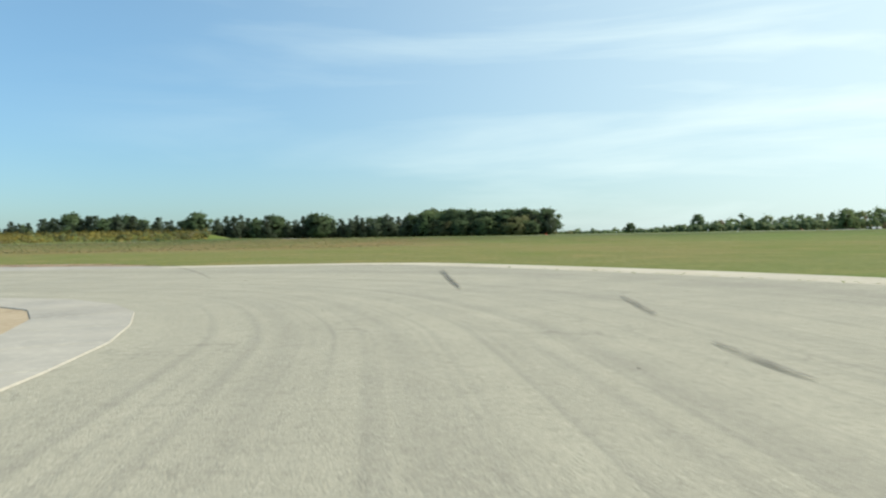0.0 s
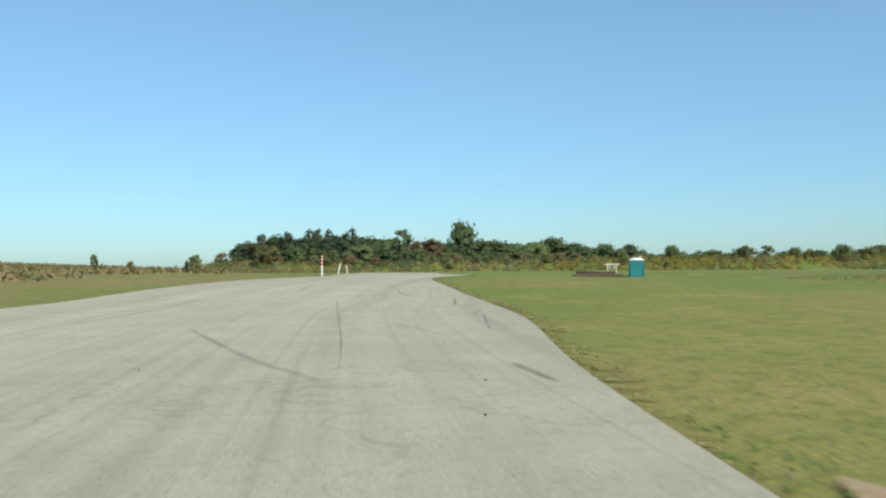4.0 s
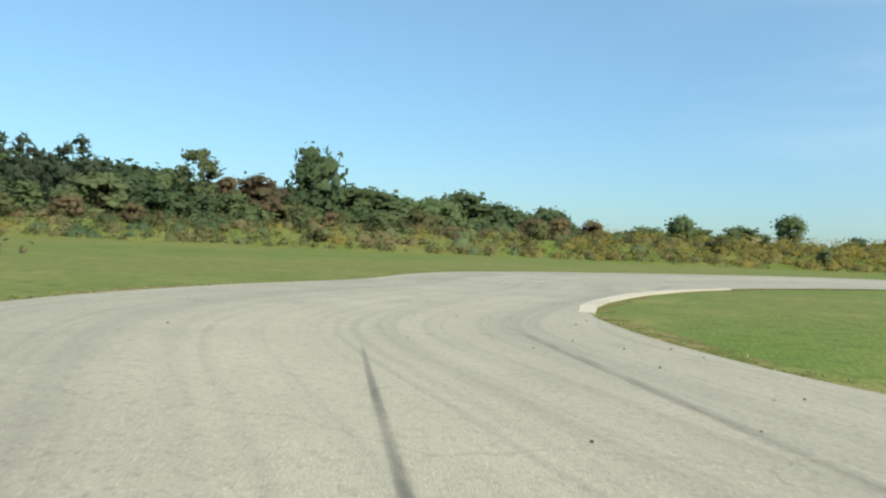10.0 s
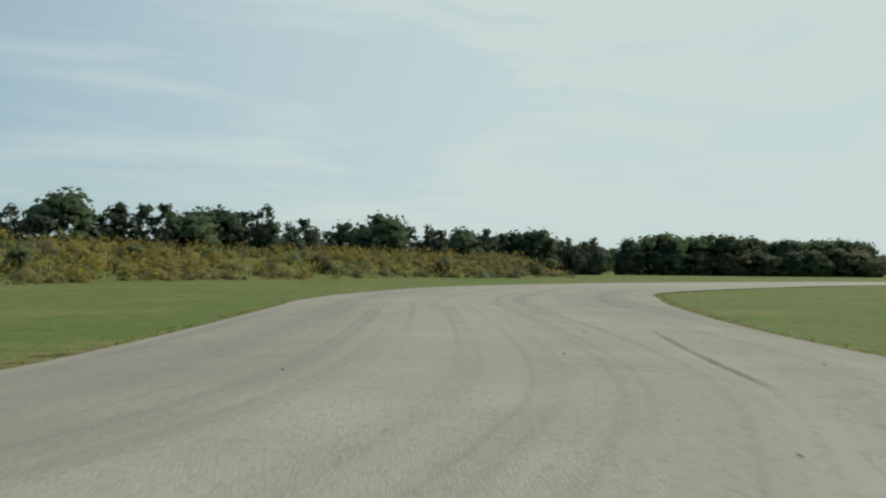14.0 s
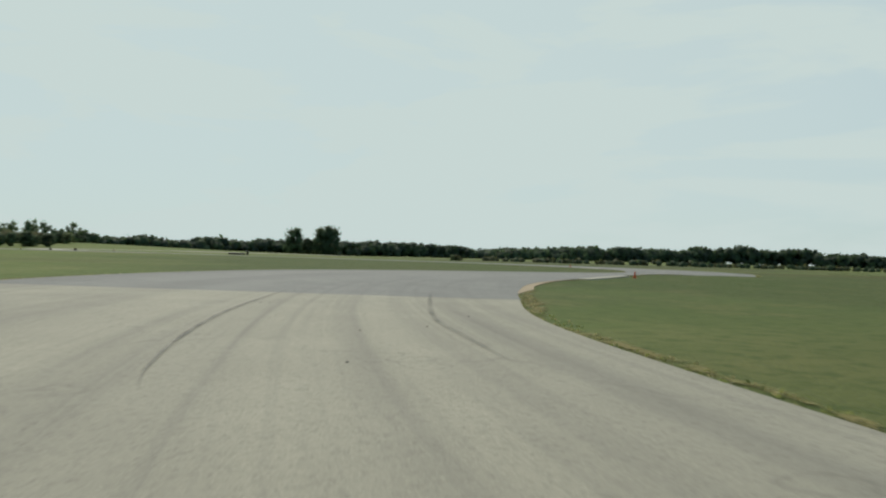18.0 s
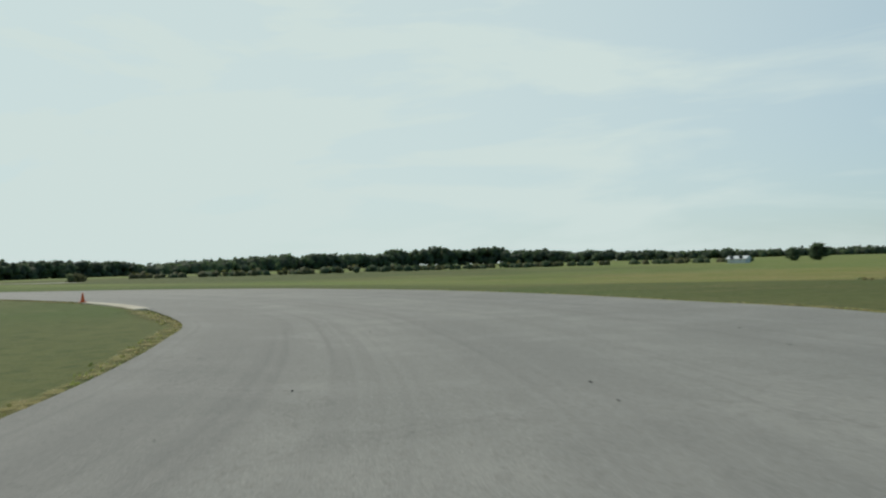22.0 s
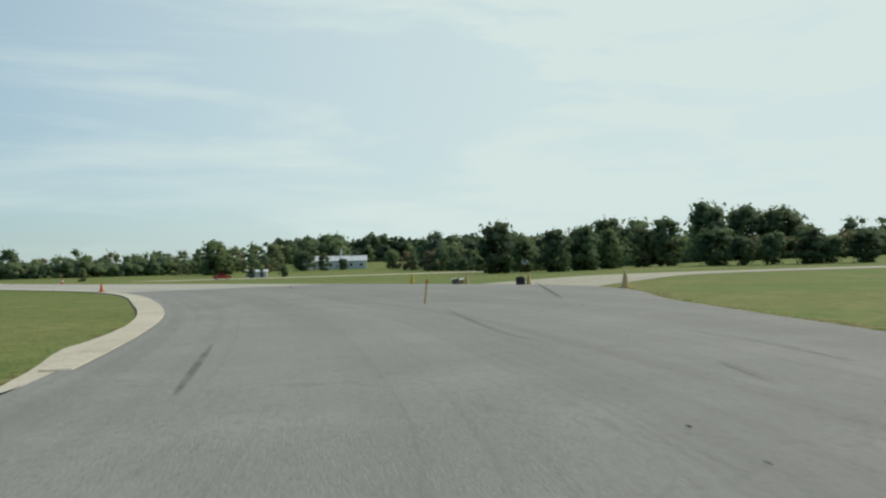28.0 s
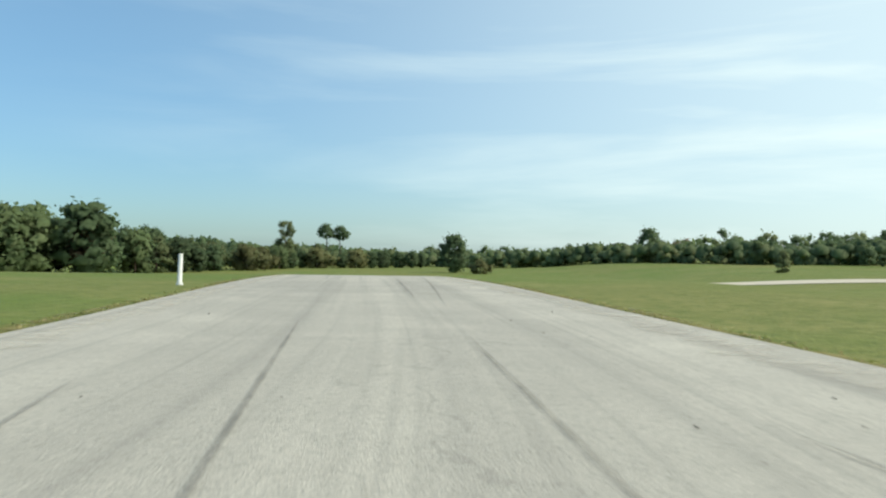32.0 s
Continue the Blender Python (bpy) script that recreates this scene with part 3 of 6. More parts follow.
SIDES = np.array(SIDES)


def cores(rs, centres, radii, share=0.62, squash=0.8):
    """Dense inner foliage: a small uneven twelve-sided lump of leaves inside each clump, n x 4 x 3."""
    c, r = np.asarray(centres, float), np.asarray(radii, float) * share
    a = rs.uniform(0, 6.283, len(c))
    v = np.repeat(ROUND[None], len(c), 0) * rs.uniform(0.8, 1.15, (len(c), 14, 1))
    x = v[:, :, 0] * np.cos(a)[:, None] - v[:, :, 1] * np.sin(a)[:, None]
    y = v[:, :, 0] * np.sin(a)[:, None] + v[:, :, 1] * np.cos(a)[:, None]
    v = np.stack([x, y, v[:, :, 2] * squash], 2) * r[:, None, None]
    return (v + c[:, None, :])[:, SIDES].reshape(-1, 4, 3), unit(unit(v[:, SIDES].reshape(-1, 3)) + [0, 0, 0.55])


def rounded(sheet, hub, reach):
    """Turns the leaves of a crown towards the light as the whole crown's outline does."""
    v, w = sheet
    out = unit((np.repeat(v.mean(1), 4, 0) - hub) / reach)
    return v, unit(w * 0.25 + out * 0.8 + [0, 0, 0.15])


def growth(name, mats, index, *sheets):
    """Joins sheets of blades, each with the ways that they face, into one mesh."""
    return quads_mesh(name, np.concatenate([v for v, _ in sheets]), mats, index, np.concatenate([w for _, w in sheets]))


def limb_mesh(name, rng, height, radius, limbs, spread, low=0.35):
    bm = bmesh.new()

    def tube(points, radii, sides=7):
        rings = []
        for i, (p, r) in enumerate(zip(points, radii)):
            d = (points[min(i + 1, len(points) - 1)] - points[max(i - 1, 0)]).normalized()
            a = d.orthogonal().normalized()
            b = d.cross(a)
            rings.append([bm.verts.new(p + (a * math.cos(6.283 * k / sides) + b * math.sin(6.283 * k / sides)) * r) for k in range(sides)])
        for r0, r1 in zip(rings, rings[1:]):
            for k in range(sides):
                bm.faces.new((r0[k], r0[(k + 1) % sides], r1[(k + 1) % sides], r1[k]))

    lean = Vector((rng.uniform(-0.04, 0.04), rng.uniform(-0.04, 0.04), 0)) * height
    line = [Vector((0, 0, -0.3)) + lean * (u * u) + Vector((0, 0, height * u * 0.9)) for u in (0, 0.25, 0.5, 0.75, 1)]
    tube(line, [radius * 1.25, radius, radius * 0.75, radius * 0.5, radius * 0.15])
    for k in range(limbs):
        u = low + (0.9 - low) * k / max(1, limbs)
        base = line[0].lerp(line[4], u)
        a = rng.uniform(0, 6.28)
        tip = base + Vector((math.cos(a), math.sin(a), rng.uniform(0.4, 1.0))) * spread * rng.uniform(0.5, 0.9)
        tube([base, base.lerp(tip, 0.5) + Vector((0, 0, 0.1 * spread)), tip], [radius * 0.4, radius * 0.25, radius * 0.06], 5)
    me = bpy.data.meshes.new(name)
    bm.to_mesh(me)
    bm.free()
    me.materials.append(BARK)
    return me


def broad_clumps(rs, height, width, low, n):
    """Clumps in an uneven egg that bulges below its middle and breaks up at its top."""
    u = rs.uniform(0.0, 1.0, n) ** 0.85
    z = height * (low + (0.92 - low) * u)
    body = np.sin(np.pi * np.clip(0.16 + 0.78 * u, 0, 1)) ** 0.7
    r = width / 2 * body * np.sqrt(rs.uniform(0.1, 1.0, n)) * 0.84
    a = rs.uniform(0, 6.283, n)
    lump = 1 + 0.2 * np.sin(3 * a + rs.uniform(0, 6)) + 0.12 * np.sin(5 * a + rs.uniform(0, 6))
    c = np.stack([np.cos(a) * r * lump, np.sin(a) * r * lump, z], 1)
    return c, width * rs.uniform(0.135, 0.22, n)


def pine_clumps(rs, height, width, low, n):
    """Clumps filling a ragged cone with a blunt top, boughs drooping outwards."""
    u = np.sort(1 - np.sqrt(rs.uniform(0.0, 1.0, n)) * 0.99)
    reach = width / 2 * (1 - u) ** 0.5 * (1 + 0.2 * np.sin(u * 42 + rs.uniform(0, 6)))
    r = reach * np.sqrt(rs.uniform(0.0, 1.0, n)) * 0.9
    a = rs.uniform(0, 6.283, n)
    z = height * (low + (0.95 - low) * u) - 0.1 * r
    return np.stack([np.cos(a) * r, np.sin(a) * r, z], 1), width * (0.11 + 0.11 * (1 - u)) * rs.uniform(0.75, 1.2, n)


def make_tree(name, seed, kind, height, width, mat, low=0.04, n=51, per=22, size=0.4):
    rng, rs = random.Random(seed), np.random.RandomState(seed)
    tree = new(name)
    part("trunk", limb_mesh("trunk", rng, height * 0.85, 0.024 * height ** 0.9, 7, width * 0.42, 0.25), BARK, tree)
    c, r = (pine_clumps if kind == "pine" else broad_clumps)(rs, height, width, low, n)
    leaf = foliage(rs, c, r, per, size, 0.8, 0.55, 0.4 if kind == "pine" else 0.62)
    hub, reach = np.array([0, 0, height * (0.35 + 0.3 * low)]), np.array([width, width, height])
    part("crown", growth("crown", mat, None, rounded(leaf, hub, reach), rounded(cores(rs, c, r, 0.54), hub, reach)), mat, tree)
    return tree


KINDS = {
    "oak": [make_tree("broadleaf_tree", 11, "broad", 10, 9.0, LEAF_GREEN), make_tree("broadleaf_tree", 12, "broad", 10, 8.0, LEAF_GREEN), make_tree("broadleaf_tree", 13, "broad", 10, 7.0, LEAF_OLIVE)],
    "dark": [make_tree("broadleaf_tree", 21, "broad", 10, 8.0, LEAF_DARK), make_tree("broadleaf_tree", 22, "broad", 10, 9.0, LEAF_DARK)],
    "tall": [make_tree("poplar_tree", 31, "broad", 10, 4.6, LEAF_OLIVE, 0.08, 60, 26, 0.22)],
    "tuft": [make_tree("bare_stemmed_tree", 35, "broad", 10, 4.4, LEAF_DARK, 0.66, 30, 26, 0.24)],
    "rust": [make_tree("maple_tree", 41, "broad", 10, 8.0, LEAF_RUST, 0.1)],
    "pine": [make_tree("pine_tree", 51, "pine", 10, 6.2, LEAF_PINE, 0.05, 56, 18, 0.4), make_tree("pine_tree", 52, "pine", 10, 5.2, LEAF_PINE, 0.04, 54, 18, 0.4)],
    "shrub": [make_tree("shrub", 61, "broad", 10, 15.0, LEAF_SHRUB, 0.0, 38, 18, 0.6), make_tree("shrub", 62, "broad", 10, 12.0, LEAF_OLIVE, 0.0, 38, 18, 0.55)],
    "rusty_shrub": [make_tree("shrub", 71, "broad", 10, 16.0, LEAF_RUSTWEED, 0.0, 38, 18, 0.6)],
}
LABELS = {
    "oak": ("rounded green broadleaf tree at the edge of the fields", "tree", "green trees"), "dark": ("dense dark green broadleaf tree", "tree", "dark trees"),
    "tuft": ("tall bare-stemmed tree with a small tufted crown", "tree", "tufted trees"),
    "tall": ("slim tall green poplar above its neighbours", "tree", "poplars"), "rust": ("broadleaf tree turning rusty brown", "tree", "rusty trees"),
    "pine": ("dark green pine with a pointed crown", "tree", "pines"), "shrub": ("low rounded grey-green shrub in tall weeds", "shrub", "green shrubs"),
    "rusty_shrub": ("low rusty brown shrub in tall weeds", "shrub", "rusty shrubs"),
}
for kind, some in KINDS.items():
    for tree in some:
        tagged(tree, LABELS[kind][0], LABELS[kind][1], group=LABELS[kind][2])
used = set()
tree_rng = random.Random(5)


def plant(kind, x, y, height, wide=1.0, sink=0.05):
    n = tree_rng.randrange(len(KINDS[kind]))
    first, s = KINDS[kind][n], height / 10.0
    m = pose(x, y, gz(x, y) - sink, 0, 0, tree_rng.uniform(0, 360))
    if (kind, n) in used:
        tree = copy_thing(first, m)
    else:
        used.add((kind, n))
        tree = first
        tree.matrix_basis = m
    k = wide * tree_rng.uniform(0.88, 1.12)
    tree.scale = (s * k, s * k, s)
    return tree


def row(a, b, kinds, h0, h1, gap, depth, jitter=0.16, wide=1.0):
    """Trees along a line from a to b, some metres deep on its left."""
    a, b = Vector(a), Vector(b)
    n = max(1, int((b - a).length / (gap * 0.72)))
    side = Vector((-(b - a).y, (b - a).x)).normalized()
    for i in range(n + 1):
        u = min(1.0, max(0.0, (i + tree_rng.uniform(-0.35, 0.35)) / max(1, n)))
        p = a.lerp(b, u) + side * tree_rng.uniform(0, depth)
        plant(tree_rng.choice(kinds), p.x, p.y, (h0 + (h1 - h0) * u) * tree_rng.uniform(1 - jitter, 1 + jitter), wide)


def grove(lines, seed, label):
    """Trees farther off, joined: each still an egg of clumps with its own height, width and tone."""
    rs = np.random.RandomState(seed)
    mats = [LEAF_GREEN, LEAF_DARK, LEAF_OLIVE, LEAF_DARK, LEAF_PINE, LEAF_RUST]
    sheets, index = [], []
    for a, b, h0, h1, gap, depth, wide in lines:
        a, b = Vector(a), Vector(b)
        n = max(1, int((b - a).length / gap))
        side = Vector((-(b - a).y, (b - a).x)).normalized()
        for i in range(n + 1):
            u = min(1.0, max(0.0, (i + rs.uniform(-0.4, 0.4)) / n))
            p = a.lerp(b, u) + side * rs.uniform(0, depth)
            h = (h0 + (h1 - h0) * u) * rs.choice([0.7, 0.85, 0.95, 1.0, 1.1, 1.25])
            w = h * wide * rs.uniform(0.6, 1.0)
            c, r = broad_clumps(rs, h, w, 0.0, 25)
            c[:5, 2], c[:5, :2] = h * rs.uniform(0.08, 0.22, 5), rs.uniform(-0.5, 0.5, (5, 2)) * gap * 1.4
            c = c + np.array([p.x, p.y, gz(p.x, p.y)])
            hub, reach = np.array([p.x, p.y, gz(p.x, p.y) + 0.35 * h]), np.array([w, w, h])
            both = [rounded(foliage(rs, c, r * 1.2, 13, 0.046 * h, 0.85, 0.6, 0.6), hub, reach), rounded(cores(rs, c, r, 0.64), hub, reach)]
            sheets += both
            index.append(np.full(sum(len(v) for v, _ in both), rs.choice(len(mats), p=[0.28, 0.3, 0.17, 0.12, 0.08, 0.05])))
    ob = new("grove", growth("grove", mats, np.concatenate(index), *sheets))
    return tagged(ob, label, "woods", kind="stuff")


# woods beyond the first straight: pines to the south, a broad dome, then lower broadleaf trees
for x, y, h, wide in (
    (-250.7, 112.7, 7.4, 1.5), (-252.2, 115.3, 10.1, 1.3), (-255.4, 119.2, 9.6, 1.3), (-250.9, 120.7, 10.9, 1.15), (-251.8, 124.6, 9.5, 1.3), (-248.9, 127.1, 11.6, 1.15),
    (-253.0, 130.7, 12.0, 1.1), (-246.4, 131.3, 11.6, 1.0), (-248.2, 134.9, 10.3, 1.2), (-242.7, 135.1, 11.9, 1.0), (-244.0, 139.5, 9.6, 1.4)):
    plant("pine", x, y, h * 1.12, wide)
for x, y, h, wide in (
    (-253.1, 110.9, 4.5, 1.7), (-242.6, 142.3, 8.4, 1.35), (-240.4, 161.8, 7.4, 1.4), (-243.7, 170.8, 14.5, 0.8), (-243.7, 167.4, 8.7, 1.2), (-241.5, 208.2, 8.8, 1.4),
    (-238.4, 210.9, 8.0, 1.4), (-235.1, 216.1, 8.4, 1.25), (-225.5, 244.2, 4.9, 2.1)):
    plant("dark", x, y, h, wide)
for x, y, h, wide in (
    (-244.5, 147.4, 8.9, 1.3), (-242.6, 175.5, 9.2, 1.45), (-242.6, 181.7, 9.1, 1.6), (-243.9, 189.2, 8.1, 1.6), (-243.0, 195.9, 8.9, 1.55), (-242.8, 203.0, 10.3, 1.6),
    (-235.0, 222.4, 5.8, 2.0), (-233.9, 229.4, 5.2, 2.4), (-230.7, 234.0, 4.7, 2.4), (-227.9, 239.3, 6.1, 1.8), (-222.3, 248.2, 6.3, 2.0), (-218.9, 252.2, 5.3, 2.3), (-216.3, 256.9, 7.0, 1.9)):
    plant("oak", x, y, h, wide)
plant("tall", -239.2, 148.8, 12.1, 1.2)
plant("rust", -240.9, 153.7, 8.7, 1.3)
plant("rust", -240.5, 158.0, 9.3, 1.3)
row((-258, 112), (-250, 146), ["pine", "dark"], 9.0, 9.4, 4.0, 8, 0.1, 1.4)
row((-254, 118), (-247, 150), ["dark", "oak", "dark"], 9.4, 9.0, 3.4, 3, 0.1, 1.3)
row((-246, 112), (-234, 150), ["dark", "oak", "shrub"], 4.6, 5.4, 4.0, -3, 0.16, 1.3)
row((-247, 150), (-247, 206), ["dark", "oak"], 8.0, 8.4, 4.0, 3, 0.1, 1.3)
row((-236, 150), (-234, 206), ["oak", "dark", "shrub"], 5.2, 5.4, 4.0, 4, 0.16, 1.3)
row((-233, 206), (-214, 254), ["oak", "shrub", "dark"], 4.4, 4.2, 4.4, 4, 0.16, 1.3)
# trees and pines behind the bank of weeds
row((-190, 236), (-160, 254), ["oak", "shrub", "dark"], 4.6, 5.2, 4.0, 6, 0.18, 1.2)
plant("tall", -170, 206, 6.0, 1.5)
plant("tall", -173, 209, 4.6, 1.5)
row((-160, 250), (-132, 262), ["pine", "pine", "dark"], 6.4, 7.0, 2.8, 7, 0.22, 1.1)
row((-128, 252), (-88, 250), ["pine", "pine", "pine", "dark"], 8.4, 8.2, 2.4, 9, 0.2, 1.1)
row((-88, 250), (-52, 250), ["pine", "pine", "dark"], 7.8, 7.6, 2.4, 10, 0.18, 1.1)
plant("pine", -98, 246, 9.6, 0.9)
row((-52, 252), (-8, 254), ["dark", "pine", "pine"], 7.6, 7.2, 2.6, 12, 0.16, 1.15)
row((-8, 250), (26, 220), ["dark", "pine", "oak"], 7.8, 7.0, 2.2, 5, 0.12, 1.25)
row((-4, 242), (22, 218), ["dark", "oak", "shrub"], 4.6, 4.6, 3.0, 3, 0.16, 1.3)
# low growth between the pines and the east
row((150, 232), (190, 238), ["oak", "dark"], 5.0, 6.5, 7.0, 6)
# the pair of trees by itself in the eastern field
plant("dark", 263, 112, 12.6, 0.85)
plant("oak", 267, 115, 11.6, 0.85)
plant("dark", 266, 127, 11.0, 0.95)
plant("dark", 268, 121, 7.0, 1.0)
row((206, 78), (210, 74), ["shrub"], 2.6, 2.2, 3.0, 2)
# east side, along the rising field
row((240, 212), (216, 246), ["shrub", "dark", "shrub"], 3.6, 3.6, 3.4, 5, 0.16, 1.2)
plant("dark", 220, 251, 11.0, 1.0)
plant("dark", 226, 247, 10.0, 1.1)
plant("oak", 231, 243, 9.4, 1.1)
row((196, 216), (186, 230), ["oak", "dark"], 4.2, 4.6, 4.0, 6, 0.16, 1.2)
plant("dark", 201, 645, 15.0, 0.9)
plant("dark", 107, 468, 9.6, 1.0)
plant("shrub", 113, 458, 3.4)
# woods west of the closing straight
row((18, 388), (40, 416), ["oak", "dark", "oak"], 12.4, 12.4, 4.2, 12, 0.12, 1.15)
row((40, 418), (50, 446), ["rust", "dark", "oak"], 10.6, 8.8, 4.5, 10)
row((50, 448), (66, 500), ["dark", "oak", "shrub"], 6.6, 6.0, 5.0, 10)
plant("tall", 60, 498, 14.2, 0.9)
plant("tuft", 68.5, 521, 14.0, 0.95)
plant("tuft", 72.5, 523, 13.4, 0.95)
row((66, 500), (100, 520), ["shrub", "dark"], 5.2, 4.8, 5.0, 6)


# woods farther off
grove([
    ((-262, 232), (-246, 240), 9.0, 7.6, 3.2, 8, 1.1),
    ((-250, 244), (-284, 300), 7.2, 6.2, 4.0, 10, 1.1),
    ((-284, 300), (-262, 350), 6.5, 7.4, 4.4, 14, 1.1),
    ((-262, 350), (-230, 400), 5.4, 5.4, 4.8, 14, 1.1),
    ((-230, 400), (-150, 420), 5.6, 5.8, 4.8, 14, 1.1),
    ((-70, 285), (12, 292), 6.0, 7.0, 4.0, 8, 1.1),
    ((84, 610), (20, 560), 6.6, 7.0, 4.4, -14, 1.1),
], 87, "green broadleaf woods north of the track")
grove([
    ((262, 205), (222, 252), 6.2, 7.4, 3.4, -10, 1.1),
    ((238, 262), (256, 300), 8.8, 9.8, 3.7, -10, 1.1),
    ((256, 300), (272, 390), 9.8, 10.2, 4.0, -14, 1.1),
    ((248, 300), (262, 392), 6.0, 6.5, 4.0, -6, 1.1),
    ((278, 392), (292, 425), 10.2, 11.0, 4.0, -12, 1.1),
    ((262, 454), (300, 510), 10.6, 11.0, 4.4, -14, 1.1),
    ((250, 446), (196, 458), 6.6, 5.4, 3.7, -14, 1.1),
    ((236, 430), (196, 444), 4.2, 3.8, 3.7, -6, 1.1),
    ((200, 458), (150, 540), 5.6, 5.2, 4.0, -12, 1.1),
    ((205, 640), (330, 600), 11.0, 11.0, 6.0, -20, 1.1),
    ((220, 560), (300, 520), 8.0, 9.0, 5.6, -16, 1.1),
    ((300, 520), (400, 440), 9.0, 9.5, 5.6, -16, 1.1),
    ((150, 540), (84, 610), 5.8, 6.2, 4.4, -12, 1.1),
], 88, "mixed broadleaf woods on the rising land to the east")


# ---------------------------------------------------------------- far woods and weeds, which nobody could count
def far_wood(name, line, height, depth, mats, seed, step=4.5, clump=3.2, size=1.5, label="", per=9):
    """A long belt of distant trees: clumps at uneven heights along a line of (x, y, height)."""
    rs = np.random.RandomState(seed)
    cs, ra = [], []
    walked = 0.0
    for (ax, ay, ah), (bx, by, bh) in zip(line, line[1:]):
        d = math.hypot(bx - ax, by - ay)
        for i in range(int(3.4 * d / step * max(2, (ah + bh) / 2 / clump))):
            u = rs.uniform()
            s = walked + u * d
            top = (ah + (bh - ah) * u) * (0.88 + 0.09 * math.sin(s / (clump * 2.3)) + 0.05 * math.sin(s / (clump * 0.9) + 1.0))
            off = rs.uniform(-depth, depth)
            x, y = ax + (bx - ax) * u - (by - ay) / d * off, ay + (by - ay) * u + (bx - ax) / d * off
            r = clump * rs.uniform(0.7, 1.25)
            cs.append((x, y, gz(x, y) + 0.3 * r + max(0.0, top - 1.2 * r) * rs.uniform(0.0, 1.0) ** 0.75))
            ra.append(r)
        walked += d
    tone = rs.randint(0, len(mats), len(cs))
    ob = new(name, growth(name, mats, np.concatenate([np.repeat(tone, per), np.repeat(tone, 12)]), foliage(rs, cs, ra, per, size, 0.85, 0.4), cores(rs, cs, ra, 0.85)))
    return tagged(ob, label, "woods", kind="stuff")


def polar(heading, far, height, eye=(-40.0, 165.0)):
    a = radians(heading)
    return (eye[0] - math.sin(a) * far, eye[1] + math.cos(a) * far, height)


far_wood("far_woods", [polar(-110, 640, 8), polar(-114, 700, 11), polar(-121, 950, 20), polar(-127, 1080, 21), polar(-128.6, 1130, 27), polar(-134, 1150, 27), polar(-139, 1130, 19), polar(-146, 1080, 13), polar(-153, 1050, 11), polar(-166, 1050, 9), polar(-185, 1050, 9)],
    20, 14, [LEAF_PINE, LEAF_DARK], 81, 7.0, 5.2, 2.8, "dark belt of distant woods along a low ridge", 14)
far_wood("far_woods", [(330, 226, 8), (352, 196, 7.5), (366, 158, 8), (395, 110, 9), (450, 54, 11), (520, -20, 12), (540, -60, 11)], 8, 9, [LEAF_PINE, LEAF_DARK], 82, 3.0, 2.6, 1.3, "dark even belt of pines beyond the eastern field", 9)
far_wood("far_woods", [(-420, 420, 9), (-300, 560, 10), (-150, 640, 9), (-20, 660, 10), (80, 640, 9)], 8, 12, [LEAF_DARK, LEAF_GREEN], 83, 5.0, 3.4, 1.7, "distant green woods north of the track", 9)
far_wood("far_woods", [(330, 600, 18), (420, 520, 18), (400, 380, 14), (330, 300, 12)], 8, 14, [LEAF_DARK, LEAF_GREEN], 84, 5.0, 3.6, 1.8, "distant green woods on the rising land", 9)
far_wood("far_woods", [(2, 470, 6.0), (40, 530, 7.0), (95, 556, 6.6), (150, 520, 7.0), (190, 466, 7.0), (232, 452, 7.0)], 5, 9, [LEAF_GREEN, LEAF_OLIVE, LEAF_DARK], 86, 3.0, 1.9, 0.7, "low green belt of bushes and young trees", 9)
far_wood("far_hedge", [polar(-112, 330, 2.2), polar(-122, 310, 2.6), polar(-126, 300, 3.4), polar(-131, 330, 2.4), polar(-138, 330, 2.6), polar(-150, 320, 2.0)], 2, 16, [LEAF_SHRUB, LEAF_DARK], 85, 9.0, 1.6, 0.8, "scattered dark hedge bushes in the far field", 9)
for x, y, h in ((98, -112, 5.6), (29, -28, 4.6), (104, -108, 4.4), (24, -22, 3.2)):
    plant("dark", x, y, h, 1.2)


def weeds(name, spots, mats, per, size, seed, label, radius=0.55, rise=0.35, squash=0.9):
    rs = np.random.RandomState(seed)
    spots = np.array(spots)
    z = np.array([gz(x, y) for x, y in spots])
    r = radius * rs.uniform(0.6, 1.4, len(spots))
    c = np.column_stack([spots, z + r * rise])
    ob = new(name, growth(name, mats, np.repeat(rs.choice(len(mats), len(spots)), per), foliage(rs, c, r, per, size, squash, 0.3, 0.5, 1.0)))
    return tagged(ob, label, "weeds", kind="stuff")


def along_banks(count, seed, wide, shift=0.0, use=range(5)):
    rs, out = np.random.RandomState(seed), []
    lens = [math.dist(BANKS[k][0], BANKS[k][1]) for k in use]
    for k, d in zip(use, lens):
        (ax, ay), (bx, by) = BANKS[k][0], BANKS[k][1]
        for _ in range(int(count * d / sum(lens))):
            u, off = rs.uniform(-0.02, 1.02), rs.uniform(-wide, wide) + shift
            out.append((ax + (bx - ax) * u - (by - ay) / d * off, ay + (by - ay) * u + (bx - ax) / d * off))
    return out


